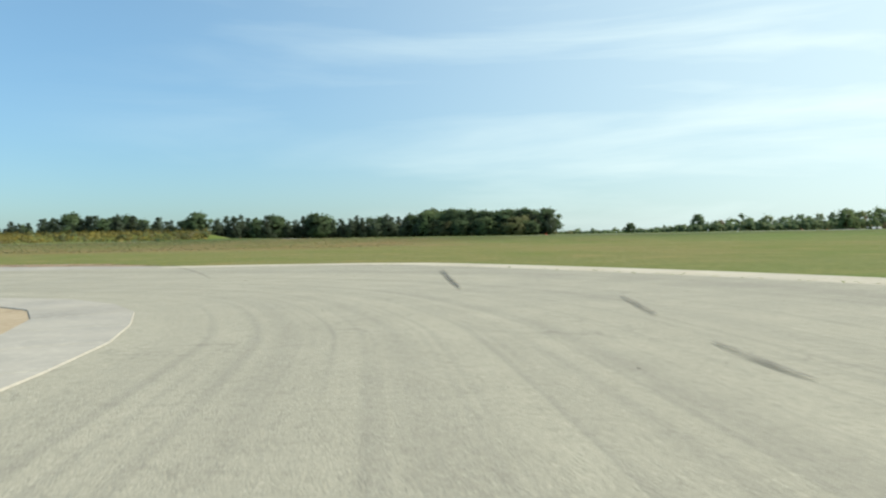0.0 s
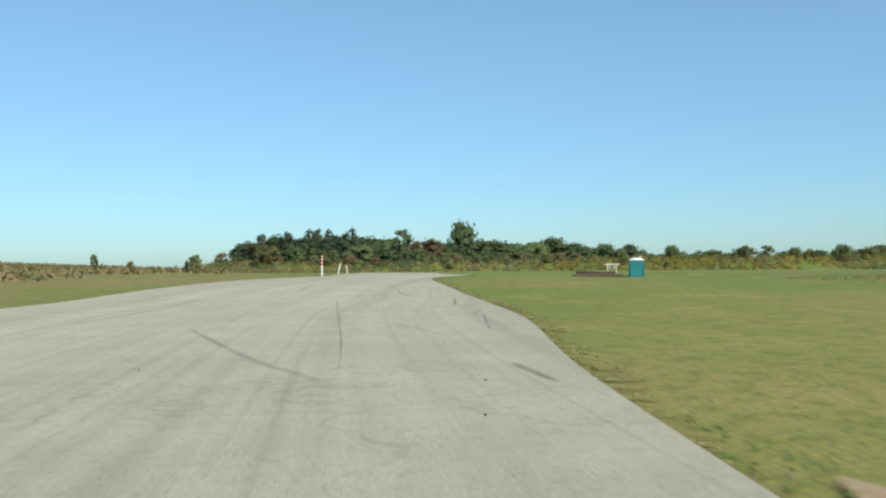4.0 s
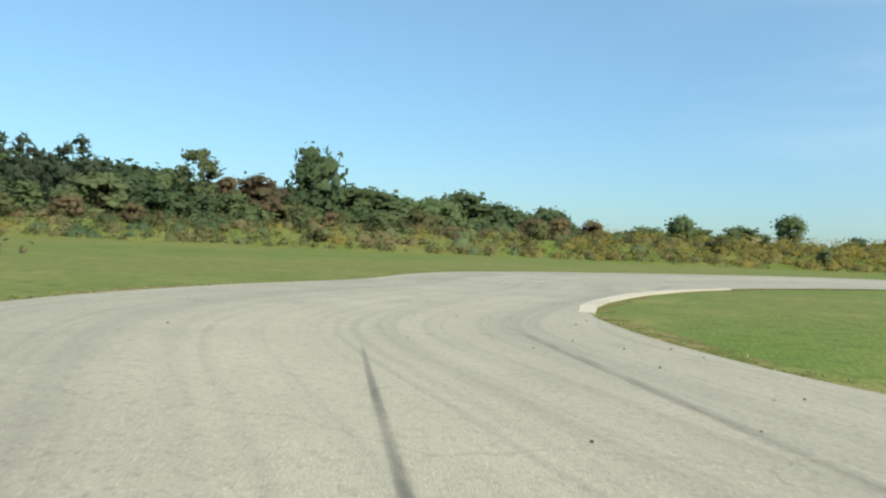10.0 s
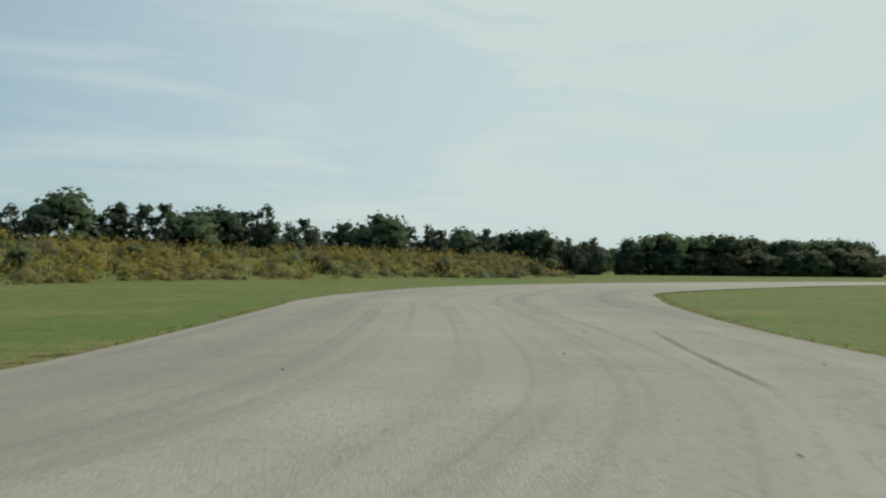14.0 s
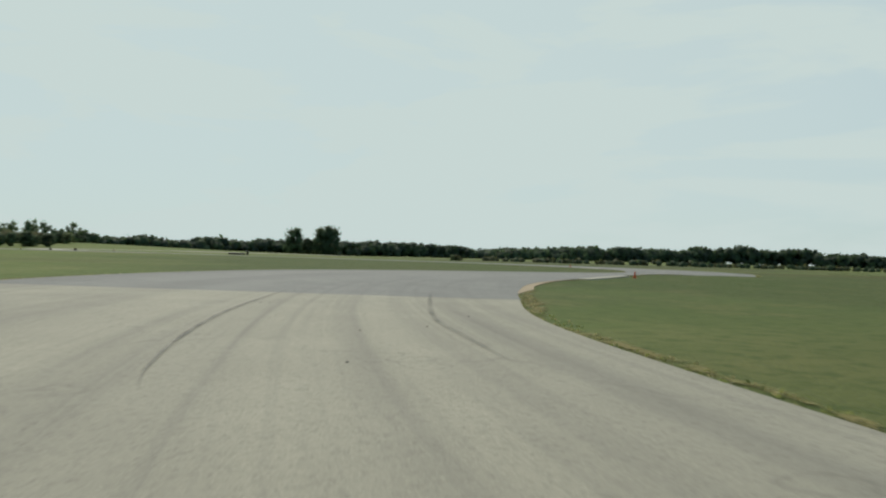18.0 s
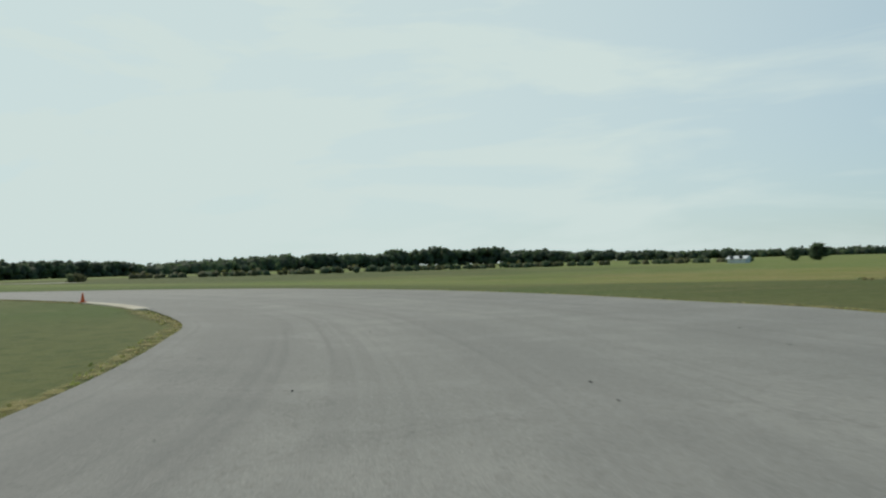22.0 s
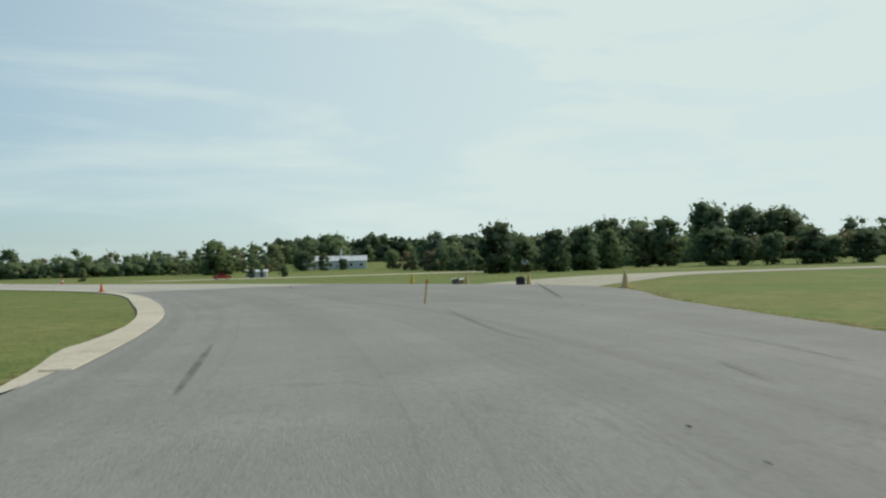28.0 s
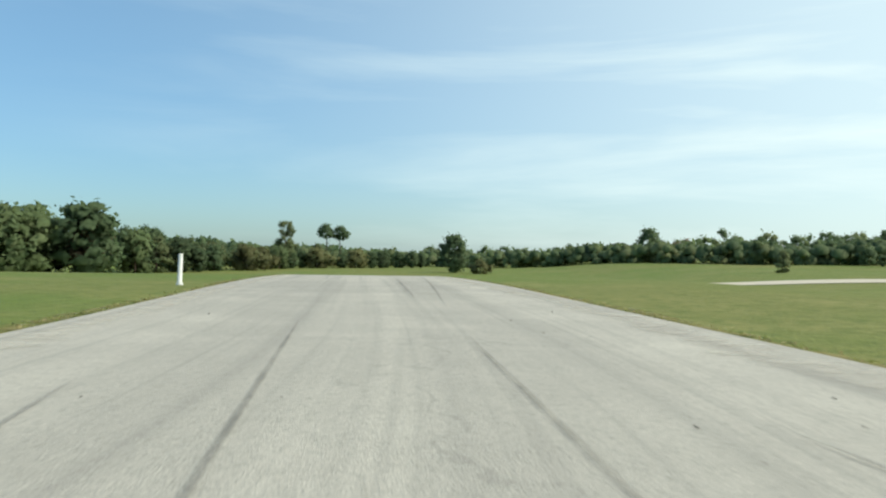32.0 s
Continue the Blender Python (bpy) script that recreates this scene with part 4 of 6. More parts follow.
weeds("bank_weeds", along_banks(3600, 91, 9.5), [LEAF_WEED, LEAF_BANK, LEAF_WEED, LEAF_OLIVE, LEAF_SHRUB], 18, 0.15, 92, "tall weeds in brown and olive on the bank", 0.6)
scrub_rs = np.random.RandomState(98)
scrub_spots = np.array(along_banks(1500, 98, 9.0))
scrub_r = 0.5 + 0.9 * scrub_rs.uniform(0, 1, len(scrub_spots)) ** 2
scrub_at = np.column_stack([scrub_spots, [gz(x, y) for x, y in scrub_spots]])
drift = np.array([noise.noise((x * 0.06, y * 0.06, 3.0)) + 0.5 * noise.noise((x * 0.2, y * 0.2, 9.0)) for x, y in scrub_spots]) + scrub_rs.normal(size=len(scrub_spots)) * 0.12
scrub_tone = np.where(scrub_spots[:, 0] < -196, np.digitize(drift, [-0.34, -0.16, 0.02, 0.2, 0.38]), np.digitize(drift, [-0.5, -0.3, -0.12, 0.0, 9.0]))
scrub = new("bank_scrub", growth("bank_scrub", [LEAF_DARK, LEAF_SHRUB, LEAF_WEED, LEAF_OLIVE, LEAF_BANK, LEAF_RUSTWEED], np.concatenate([np.repeat(scrub_tone, 12), np.repeat(scrub_tone, 34)]),
    cores(scrub_rs, scrub_at, scrub_r, 0.7, 0.9), foliage(scrub_rs, scrub_at + [0, 0, 0.15], scrub_r * 1.1, 34, 0.2, 0.9, 0.6, 0.4, 0.8)))
tagged(scrub, "dense olive and brown scrub covering the bank", "weeds", kind="stuff")
weeds("goldenrod", along_banks(2400, 93, 9.0, 0.0, (2, 3, 4)), [LEAF_GOLD, LEAF_GOLD, LEAF_BANK], 10, 0.11, 94, "yellow flowering goldenrod over the bank", 0.55, 1.5)
for x, y in along_banks(34, 95, 7.0):
    plant("shrub", x, y, tree_rng.uniform(1.1, 1.9))
for x, y in along_banks(26, 96, 5.0, 2.0, (0, 1)):
    plant(tree_rng.choice(["rusty_shrub", "shrub", "rusty_shrub"]), x, y, tree_rng.uniform(1.6, 2.6))
for x, y in along_banks(14, 97, 3.0, 5.0, (2, 3)):
    plant("oak", x, y, tree_rng.uniform(3.0, 4.4))


# rough field on the south side of the first straight
field_rs = np.random.RandomState(101)
spots = [(x, y) for x, y in zip(field_rs.uniform(-240, -40, 8000), field_rs.uniform(-60, 110, 8000)) if (x + 38) * -0.5 + (y - 32.5) * -0.866 > 16 + 3 * math.sin(x * 0.15) and math.hypot(x + 150, y - 95) > 30]
weeds("field_weeds", spots, [LEAF_DRY, LEAF_WEED, LEAF_DRY], 7, 0.23, 102, "rough straw-brown weeds and goldenrod of an unmown field", 0.5)
for x, y, h in ((-92, 36, 1.5), (-104, 34, 1.9), (-116, 47, 1.7), (-136, 58, 2.6), (-131, 44, 1.6), (-150, 64, 1.9), (-124, 30, 1.7)):
    plant("shrub", x, y, h * 0.7, 0.5)
plant("shrub", -152, 72, 2.2, 0.8)

coarse_left = left_line[40:260:4]
near_spots = [(x, y) for x, y in zip(field_rs.uniform(-262, -150, 9000), field_rs.uniform(20, 108, 9000))
    if min((p.x - x) ** 2 + (p.y - y) ** 2 for p in coarse_left) > (13 + 2.5 * math.sin(y * 0.3)) ** 2 and (x + 38) * -0.5 + (y - 32.5) * -0.866 > -6]
weeds("field_weeds", near_spots, [LEAF_DRY, LEAF_WEED, LEAF_DRY, LEAF_RUSTWEED], 9, 0.13, 105, "tall straw-brown weeds of the unmown field by the bend", 0.45, 0.4)
# brown unmown growth in the middle of the infield
infield = [(x, y) for x, y in zip(field_rs.uniform(-98, 28, 9000), field_rs.uniform(74, 142, 9000)) if math.hypot((x + 46) / 50, (y - 102) / 25) < 0.9 + 0.12 * math.sin(x * 0.2) * math.cos(y * 0.25)]
weeds("infield_weeds", infield, [LEAF_DRY, LEAF_WEED, LEAF_OLIVE], 7, 0.06, 104, "short brown unmown grass and weeds of the infield", 0.16, 0.1, 0.5)


# ---------------------------------------------------------------- paving beside the track
SAND = material("sandy_gravel", (0.48, 0.37, 0.24), 0.95, layers=[(0.6, (0.4, 0.3, 0.19), 0.4, 0.7), (9.0, (0.55, 0.45, 0.31), 0.45, 0.75), (60.0, (0.28, 0.21, 0.13), 0.6, 0.8)],
    relief=0.02, relief_scale=30.0, coords="World")
PALE_SAND = material("pale_sandy_concrete", (0.56, 0.5, 0.39), 0.95, layers=[(0.6, (0.48, 0.42, 0.31), 0.4, 0.7), (9.0, (0.62, 0.56, 0.45), 0.45, 0.75), (60.0, (0.36, 0.3, 0.21), 0.62, 0.8)],
    relief=0.02, relief_scale=30.0, coords="World", spread=0.06)
STAIN = material("soil_and_rubber_crumbs", (0.09, 0.075, 0.055), 0.95, layers=[(6.0, (0.16, 0.13, 0.09), 0.45, 0.7)], relief=0.02, relief_scale=25.0, coords="World")


def thin(m, low, high, most, scale):
    """Lets the surface below show through in patches, as worn marks do."""
    t = m.node_tree
    geo = t.nodes.new("ShaderNodeNewGeometry")
    no = t.nodes.new("ShaderNodeTexNoise")
    no.inputs["Scale"].default_value, no.inputs["Detail"].default_value = scale, 4.0
    mr = t.nodes.new("ShaderNodeMapRange")
    mr.inputs["From Min"].default_value, mr.inputs["From Max"].default_value, mr.inputs["To Max"].default_value = low, high, most
    t.links.new(geo.outputs["Position"], no.inputs["Vector"])
    t.links.new(no.outputs["Fac"], mr.inputs["Value"])
    t.links.new(mr.outputs["Result"], t.nodes["Principled BSDF"].inputs["Alpha"])
    return m


def worn_edges(m):
    """A mark that fades towards its sides and its two ends."""
    t = m.node_tree
    alpha = t.nodes["Principled BSDF"].inputs["Alpha"]
    most = alpha.links[0].from_socket
    uv = t.nodes.new("ShaderNodeUVMap")
    se = t.nodes.new("ShaderNodeSeparateXYZ")
    t.links.new(uv.outputs["UV"], se.inputs["Vector"])
    for name, gain in (("X", 4.4), ("Y", 9.0)):
        ends = []
        for op, a, b in (("SUBTRACT", 1.0, se.outputs[name]), ("MULTIPLY", None, se.outputs[name]), ("MULTIPLY", None, gain), ("MINIMUM", None, 1.0), ("MULTIPLY", None, most)):
            no = t.nodes.new("ShaderNodeMath")
            no.operation = op
            for k, v in enumerate((ends[-1] if a is None else a, b)):
                if isinstance(v, float):
                    no.inputs[k].default_value = v
                else:
                    t.links.new(v, no.inputs[k])
            ends.append(no.outputs[0])
        most = ends[-1]
    t.links.new(most, alpha)
    return m


worn_edges(thin(RUBBER, 0.15, 0.8, 0.72, 1.6))
RUBBER_FAINT = worn_edges(thin(material("faint_tyre_mark", (0.13, 0.125, 0.11), 0.8, layers=[(12.0, (0.2, 0.19, 0.165), 0.45, 0.7)], coords="World"), 0.15, 0.85, 0.5, 1.6))


def stretch_of(line, a, b):
    """The part of an edge line between the places nearest to a and b."""
    i, j = nearest(line, Vector((*a, 0)), 0, 9999), nearest(line, Vector((*b, 0)), 0, 9999)
    return line[min(i, j):max(i, j) + 1]


def offset(line, d):
    """The line moved sideways, to its right for positive d."""
    out = []
    for i, p in enumerate(line):
        t = (line[min(i + 2, len(line) - 1)] - line[max(i - 2, 0)]).normalized()
        out.append(p + Vector((t.y, -t.x, 0)) * (d[i] if isinstance(d, (list, tuple)) else d))
    return out


def slab_mesh(quad, height, gap=0.009):
    """One cast slab on the land, with a small chamfer round its top."""
    mid = sum(quad, Vector()) / 4
    bm = bmesh.new()
    rings = []
    for drop, shrink in ((-0.12, gap), (height - 0.015, gap), (height, gap + 0.02)):
        ring = []
        for p in quad:
            q = p + (mid - p).normalized() * shrink
            ring.append(bm.verts.new((q.x, q.y, gz(q.x, q.y) + drop)))
        rings.append(ring)
    for r0, r1 in zip(rings, rings[1:]):
        for k in range(4):
            bm.faces.new((r0[k], r0[(k + 1) % 4], r1[(k + 1) % 4], r1[k]))
    bm.faces.new(rings[-1])
    bmesh.ops.recalc_face_normals(bm, faces=bm.faces)
    return bm


def slabs(name, inner, outer, every, height, mat, label, piece):
    """A paved band of separate slabs between two lines of equal length."""
    thing = new(name)
    tagged(thing, label, name.replace("_", " "), kind="structure")
    n = max(2, round(sum((b - a).length for a, b in zip(inner, inner[1:])) / every)) + 1
    a, b = resample(inner, n), resample(outer, n)
    for k in range(n - 1):
        part(piece, slab_mesh([a[k], a[k + 1], b[k + 1], b[k]], height), mat, thing)
    return thing


def frayed(m, scale, solid=0.0, crisp=3.0, most=1.0):
    """Loose stuff that breaks up into patches towards the sides and ends of its strip."""
    t = m.node_tree
    uv, se = t.nodes.new("ShaderNodeUVMap"), t.nodes.new("ShaderNodeSeparateXYZ")
    geo, no = t.nodes.new("ShaderNodeNewGeometry"), t.nodes.new("ShaderNodeTexNoise")
    no.inputs["Scale"].default_value, no.inputs["Detail"].default_value = scale, 6.0
    t.links.new(uv.outputs["UV"], se.inputs["Vector"])
    t.links.new(geo.outputs["Position"], no.inputs["Vector"])

    def sums(*steps):
        last = None
        for op, a, b in steps:
            n = t.nodes.new("ShaderNodeMath")
            n.operation = op
            for k, v in enumerate((last if a is None else a, b)):
                if isinstance(v, float):
                    n.inputs[k].default_value = v
                else:
                    t.links.new(v, n.inputs[k])
            last = n.outputs[0]
        return last
    side = sums(("SUBTRACT", 1.0, se.outputs["X"]), ("MULTIPLY", None, se.outputs["X"]), ("MULTIPLY", None, 4.0))
    ends = sums(("SUBTRACT", 1.0, se.outputs["Y"]), ("MULTIPLY", None, se.outputs["Y"]), ("MULTIPLY", None, 14.0), ("MINIMUM", None, 1.0))
    body = sums(("MULTIPLY", side, ends), ("ADD", None, solid))
    alpha = sums(("SUBTRACT", no.outputs["Fac"], 0.5), ("MULTIPLY", None, 2.4), ("ADD", None, body), ("SUBTRACT", None, 0.3), ("MULTIPLY", None, crisp), ("MAXIMUM", None, 0.0), ("MINIMUM", None, most))
    t.links.new(alpha, t.nodes["Principled BSDF"].inputs["Alpha"])
    return m


def ragged(name, line, d0, d1, lift, mat, label, seed, wild=0.25, category="bare ground"):
    """A loose band with frayed edges between two offsets from a line."""
    rs = np.random.RandomState(seed)
    n = len(line)
    fade = np.clip(np.minimum(np.arange(n), np.arange(n)[::-1]) / 4.0, 0.05, 1)

    def fray():
        w = np.convolve(rs.normal(size=n + 4), np.ones(3) / 3, "same")[2:-2]
        return w * wild
    mid = (d0 + d1) / 2
    p = [mid + ((d0 - mid) + q) * f for q, f in zip(fray(), fade)]
    r = [mid + ((d1 - mid) + q) * f for q, f in zip(fray(), fade)]
    data = strip(name, offset(line, p), offset(line, r), lift, mat, 2)
    data.uv_layers["UVMap"].data.foreach_set("uv", [c for face in data.polygons for v in face.vertices for c in ((v % 3) / 2, (v // 3) / (n - 1))])
    return tagged(new(name, data), label, category, kind="structure")


KERB_SPOTS = []


def kerb(line, a, b, side, width, label, mat=CONCRETE, height=0.05, every=2.0, narrow=1.0, tip=1.0):
    """A kerb along an edge line; narrow and tip are the shares of its width at its start and end."""
    part_line = stretch_of(line, a, b)
    wide = [width * min(1.0, narrow + (1 - narrow) * 1.8 * i / len(part_line)) * min(1.0, tip + (1 - tip) * 2.0 * (len(part_line) - 1 - i) / len(part_line)) for i in range(len(part_line))]
    KERB_SPOTS.extend((p.x, p.y) for p in offset(part_line, side * width / 2))
    return slabs("kerb", offset(part_line, side * -0.16), offset(part_line, [side * (w + 0.03) for w in wide]), every, height, mat, label, "kerb_slab")


kerb(left_line, (-1.2, -4.3), (-16.7, 18.9), -1, 1.25, "wide pale concrete kerb round the inside of the bend")
ragged("dirt_strip", offset(stretch_of(left_line, (-1.6, -2.3), (-15.2, 17.9)), -1.3), 0.0, -0.6, 0.03, SAND, "bare sandy dirt behind a concrete kerb", 201, 0.12)
kerb(right_line, (-155.5, 108.5), (-159.4, 123.1), 1, 0.36, "pale concrete kerb at the foot of the inner grass", PALE_SAND, every=1.6, narrow=0.3, tip=0.5)
kerb(right_line, (-41.4, 169.1), (-38.5, 164.7), 1, 0.55, "short low pale concrete kerb beside the inner grass", PALE_SAND, every=2.2)
kerb(left_line, (8.7, 137.4), (17.4, 136.3), -1, 0.4, "low pale concrete kerb beside mown grass", PALE_SAND, narrow=0.8, tip=0.5)
kerb(left_line, (88.9, 182.0), (101.0, 215.4), -1, 0.68, "pale sandy concrete kerb round the inside of the bend", PALE_SAND, narrow=0.25, tip=0.45)
KERB_SPOTS.extend((p.x, p.y) for p in stretch_of(right_line, (-53.5, 178.0), (-41.7, 169.3)))
ragged("sand_fringe", stretch_of(right_line, (-159.5, 123.4), (-159.0, 129.2)), -0.25, 0.3, 0.028, PALE_SAND, "loose pale sand at the end of a kerb", 207, 0.1)
ragged("sand_fringe", stretch_of(right_line, (-53.5, 178.0), (-41.7, 169.3)), -0.3, 0.38, 0.028, SAND, "loose tan sand along the edge of the asphalt", 208, 0.1)
ragged("sand_fringe", stretch_of(left_line, (87.6, 180.2), (93.0, 190.0)), 0.25, -0.55, 0.028, PALE_SAND, "loose pale sand along a worn kerb", 209, 0.22)
sand_line = stretch_of(right_line, (109.1, 243.8), (107.0, 264.4))
ragged("sand_strip", sand_line, -0.3, 1.0, 0.028, SAND, "pale sandy strip along the edge of the asphalt", 203, 0.1)
DRY_VERGE = frayed(material("dry_verge_grass", (0.25, 0.21, 0.07), 0.95, layers=[(0.4, (0.2, 0.2, 0.06), 0.4, 0.7), (5.0, (0.3, 0.25, 0.1), 0.45, 0.75), (30.0, (0.14, 0.13, 0.04), 0.55, 0.8)], relief=0.03, relief_scale=20.0, coords="World"), 2.4, -0.3, 1.6, 0.8)
frayed(DIRT, 1.7, -0.1, 2.2)
ragged("dry_verge", left_line[3:-3], 0.25, -0.6, 0.018, DRY_VERGE, "dry yellowish grass along the edge of the asphalt", 231, 0.3, "verge")
ragged("dry_verge", right_line[3:-3], -0.25, 0.6, 0.018, DRY_VERGE, "dry yellowish grass along the edge of the asphalt", 232, 0.3, "verge")
PALE_DUST = frayed(material("pale_dust_on_asphalt", (0.64, 0.6, 0.5), 0.95, layers=[(1.2, (0.56, 0.52, 0.43), 0.4, 0.7), (14.0, (0.7, 0.65, 0.55), 0.45, 0.75)], coords="World"), 2.6, -0.1, 0.55, 0.5)
ragged("dust_margin", stretch_of(left_line, (98.8, 243.3), (91.4, 328.5)), 0.05, 1.1, 0.046, PALE_DUST, "pale dust along the edge of the asphalt", 221, 0.3)
ragged("dust_margin", stretch_of(right_line, (108.0, 266.0), (101.5, 329.7)), -0.05, -1.2, 0.046, PALE_DUST, "pale dust along the edge of the asphalt", 222, 0.3)
ragged("soil_edge", sand_line, -0.03, 0.05, 0.04, STAIN, "dark crumbs of soil along the sandy strip", 204, 0.08)
ragged("soil_edge", offset(sand_line, 1.0), -0.04, 0.06, 0.034, STAIN, "dark crumbs of soil along the sandy strip", 205, 0.08)
ragged("sand_patch", stretch_of(right_line, (57.2, 138.7), (75.7, 152.3)), -0.3, 0.7, 0.028, SAND, "bare sandy patch beside the asphalt", 206, 0.4)

# concrete apron on the outside of the first bend, with its dirt and ribs
apron_inner = stretch_of(right_line, (-12.4, 32.6), (-45.2, 45.8))
apron_outer = spline([(-11.2, 34.4), (-14.0, 35.6), (-16.8, 36.9), (-20.5, 38.2), (-24.5, 39.5), (-28.6, 41.1), (-32.5, 42.6), (-36.7, 43.8), (-38.9, 44.6), (-41.4, 45.2), (-45.3, 46.5)], 1.0)
slabs("apron", offset(apron_inner, -0.2), apron_outer, 4.2, 0.03, CONCRETE, "pale cast concrete apron beside the asphalt, stained by tyres", "apron_slab")
bend_inner = stretch_of(right_line, (9.4, 11.9), (-11.9, 32.5))
slabs("apron", offset(bend_inner, -0.2), offset(bend_inner, 2.2), 2.1, 0.03, PALE_SAND, "pale concrete margin round the outside of the bend", "apron_slab")
dirt_end = stretch_of(right_line, (-42.0, 44.0), (-51.8, 49.8))
for line, d0, d1, seed in ((apron_outer, -0.9, 1.9, 211), (apron_outer[4:33], 0.2, 3.0, 212), (dirt_end, -0.4, 1.4, 213)):
    ragged("dirt_band", line, d0, d1, 0.035 + 0.003 * (seed - 211), DIRT, "bare tan dirt along the edge of the paving", seed, 0.4)
ragged("soil_edge", apron_outer[2:-8], -0.02, 0.04, 0.05, STAIN, "dark soil washed over the edge of the apron", 214, 0.06)
rib_a = spline([(-39.4, 44.0), (-35.4, 41.9), (-33.3, 40.8), (-30.2, 39.1)], 1.0)
rib_b = spline([(-38.6, 44.5), (-36.7, 43.6), (-34.2, 42.5), (-32.5, 41.9), (-29.4, 40.5)], 1.0)
soil_bed = new("soil_patch", strip("soil_patch", resample(rib_a, 12), resample(rib_b, 12), 0.034, STAIN, 2))
tagged(soil_bed, "dark soil caught between the ribs of the apron", "bare ground", kind="structure")
rumble = new("rumble_strip")
tagged(rumble, "row of worn concrete ribs cast on the apron", "rumble strip", kind="structure")
rib_rng = random.Random(17)
for a, b in zip(resample(rib_a, 40), resample(rib_b, 40)):
    t = Vector((-(b - a).y, (b - a).x, 0)).normalized() * rib_rng.uniform(0.075, 0.1)
    b = a.lerp(b, rib_rng.uniform(0.86, 1.04))
    part("rib", slab_mesh([a - t, a + t, b + t, b - t], rib_rng.uniform(0.036, 0.046), 0.0), CONCRETE, rumble)


# ---------------------------------------------------------------- the other roads
def side_road(points, width, label, mat, lift=0.018):
    line = spline(points, 3.0)
    ob = new("side_road", strip("side_road", offset(line, -width / 2), offset(line, width / 2), lift, mat, 4))
    return tagged(ob, label, "road", kind="structure")


side_road([(98, 183), (109.3, 195.8), (124, 203.5), (142, 210), (160, 207), (176, 196), (190, 170)], 8.0, "worn grey asphalt branch curving away through the grass", ASPHALT)
side_road([(188, 178), (193, 150), (198, 110), (201, 78)], 15.0, "wide pale old runway far across the fields", CONCRETE, 0.03)
side_road([(126, 370), (140, 366), (165, 357), (190, 349), (220, 344), (260, 340), (330, 340)], 11.0, "narrow pale road crossing the far grass", PALE_SAND, 0.06)


# ---------------------------------------------------------------- tyre marks on the asphalt
def skid(width, mat, *points, lift=0.05):
    """A tyre's mark on the asphalt, which wears thin at its sides and ends."""
    line = spline([(x, y) for x, y in points], 0.6)
    if len(line) < 3:
        return
    n = len(line)
    half = [width * 0.5 * min(1.0, 0.4 + 2.4 * min(i, n - 1 - i) / n) for i in range(n)]
    data = strip("tyre_mark", offset(line, [-h for h in half]), offset(line, half), lift, mat, 2)
    flat = []
    for face in data.polygons:
        for v in face.vertices:
            j, k = divmod(v, 3)
            flat += [k / 2, j / (n - 1)]
    data.uv_layers["UVMap"].data.foreach_set("uv", flat)
    part("tyre_mark", data, mat, road)


skid(0.09, RUBBER_FAINT, (-35.3, 44.8), (-27.0, 39.0), (-22.7, 36.1), (-20.0, 34.9), lift=0.0512)
skid(0.12, RUBBER_FAINT, (-19.9, 34.6), (-18.7, 34.5), (-17.6, 34.2), (-16.7, 33.5), lift=0.0514)
skid(0.14, RUBBER, (-0.3, 26.4), (-0.1, 20.6), (0.1, 16.0), lift=0.0516)
skid(0.10, RUBBER, (-64.0, 46.5), (-66.3, 48.2), (-71.6, 51.3), (-74.2, 52.6), lift=0.0502)
skid(0.09, RUBBER, (-62.7, 46.2), (-62.4, 46.8), (-62.3, 47.5), lift=0.0504)
skid(0.12, RUBBER, (-55.9, 51.2), (-54.8, 50.8), (-53.7, 50.4), lift=0.0506)
skid(0.05, RUBBER_FAINT, (-72.8, 56.4), (-59.9, 50.8), (-55.1, 48.6), lift=0.0508)
skid(0.09, RUBBER_FAINT, (-62.3, 52.9), (-59.9, 52.5), (-58.9, 52.2), lift=0.0510)
skid(0.09, RUBBER, (-69.7, 59.0), (-65.7, 56.6), lift=0.0512)
skid(0.09, RUBBER_FAINT, (-65.0, 56.9), (-62.7, 55.1), lift=0.0514)
skid(0.09, RUBBER_FAINT, (-63.6, 56.0), (-59.2, 53.2), lift=0.0516)
skid(0.09, RUBBER, (-75.2, 59.9), (-71.4, 58.3), (-70.7, 58.7), lift=0.0518)
skid(0.12, RUBBER_FAINT, (-74.6, 55.7), (-78.1, 57.5), (-80.4, 59.0), lift=0.0520)
skid(0.12, RUBBER_FAINT, (-63.6, 49.3), (-57.8, 48.7), (-56.2, 48.7), (-54.9, 48.6), lift=0.0522)
skid(0.10, RUBBER_FAINT, (-56.9, 45.9), (-57.1, 46.2), (-57.3, 46.6), lift=0.0524)
skid(0.24, RUBBER_FAINT, (-164.1, 128.1), (-163.6, 129.8), (-162.8, 134.3), (-161.4, 142.1), lift=0.0512)
skid(0.09, RUBBER, (-69.9, 189.2), (-68.4, 189.1), (-64.9, 188.5), (-60.4, 187.4), (-52.0, 184.8), lift=0.0516)
skid(0.14, RUBBER_FAINT, (-54.2, 181.2), (-62.4, 184.1), (-66.3, 185.0), (-69.4, 185.6), lift=0.0518)
skid(0.09, RUBBER_FAINT, (-61.9, 191.0), (-61.5, 190.9), lift=0.0522)
skid(0.14, RUBBER_FAINT, (100.1, 188.2), (96.2, 182.6), (95.0, 180.6), (94.5, 179.5), lift=0.0524)
skid(0.13, RUBBER, (120.7, 203.6), (110.5, 193.6), (105.1, 188.3), lift=0.0526)
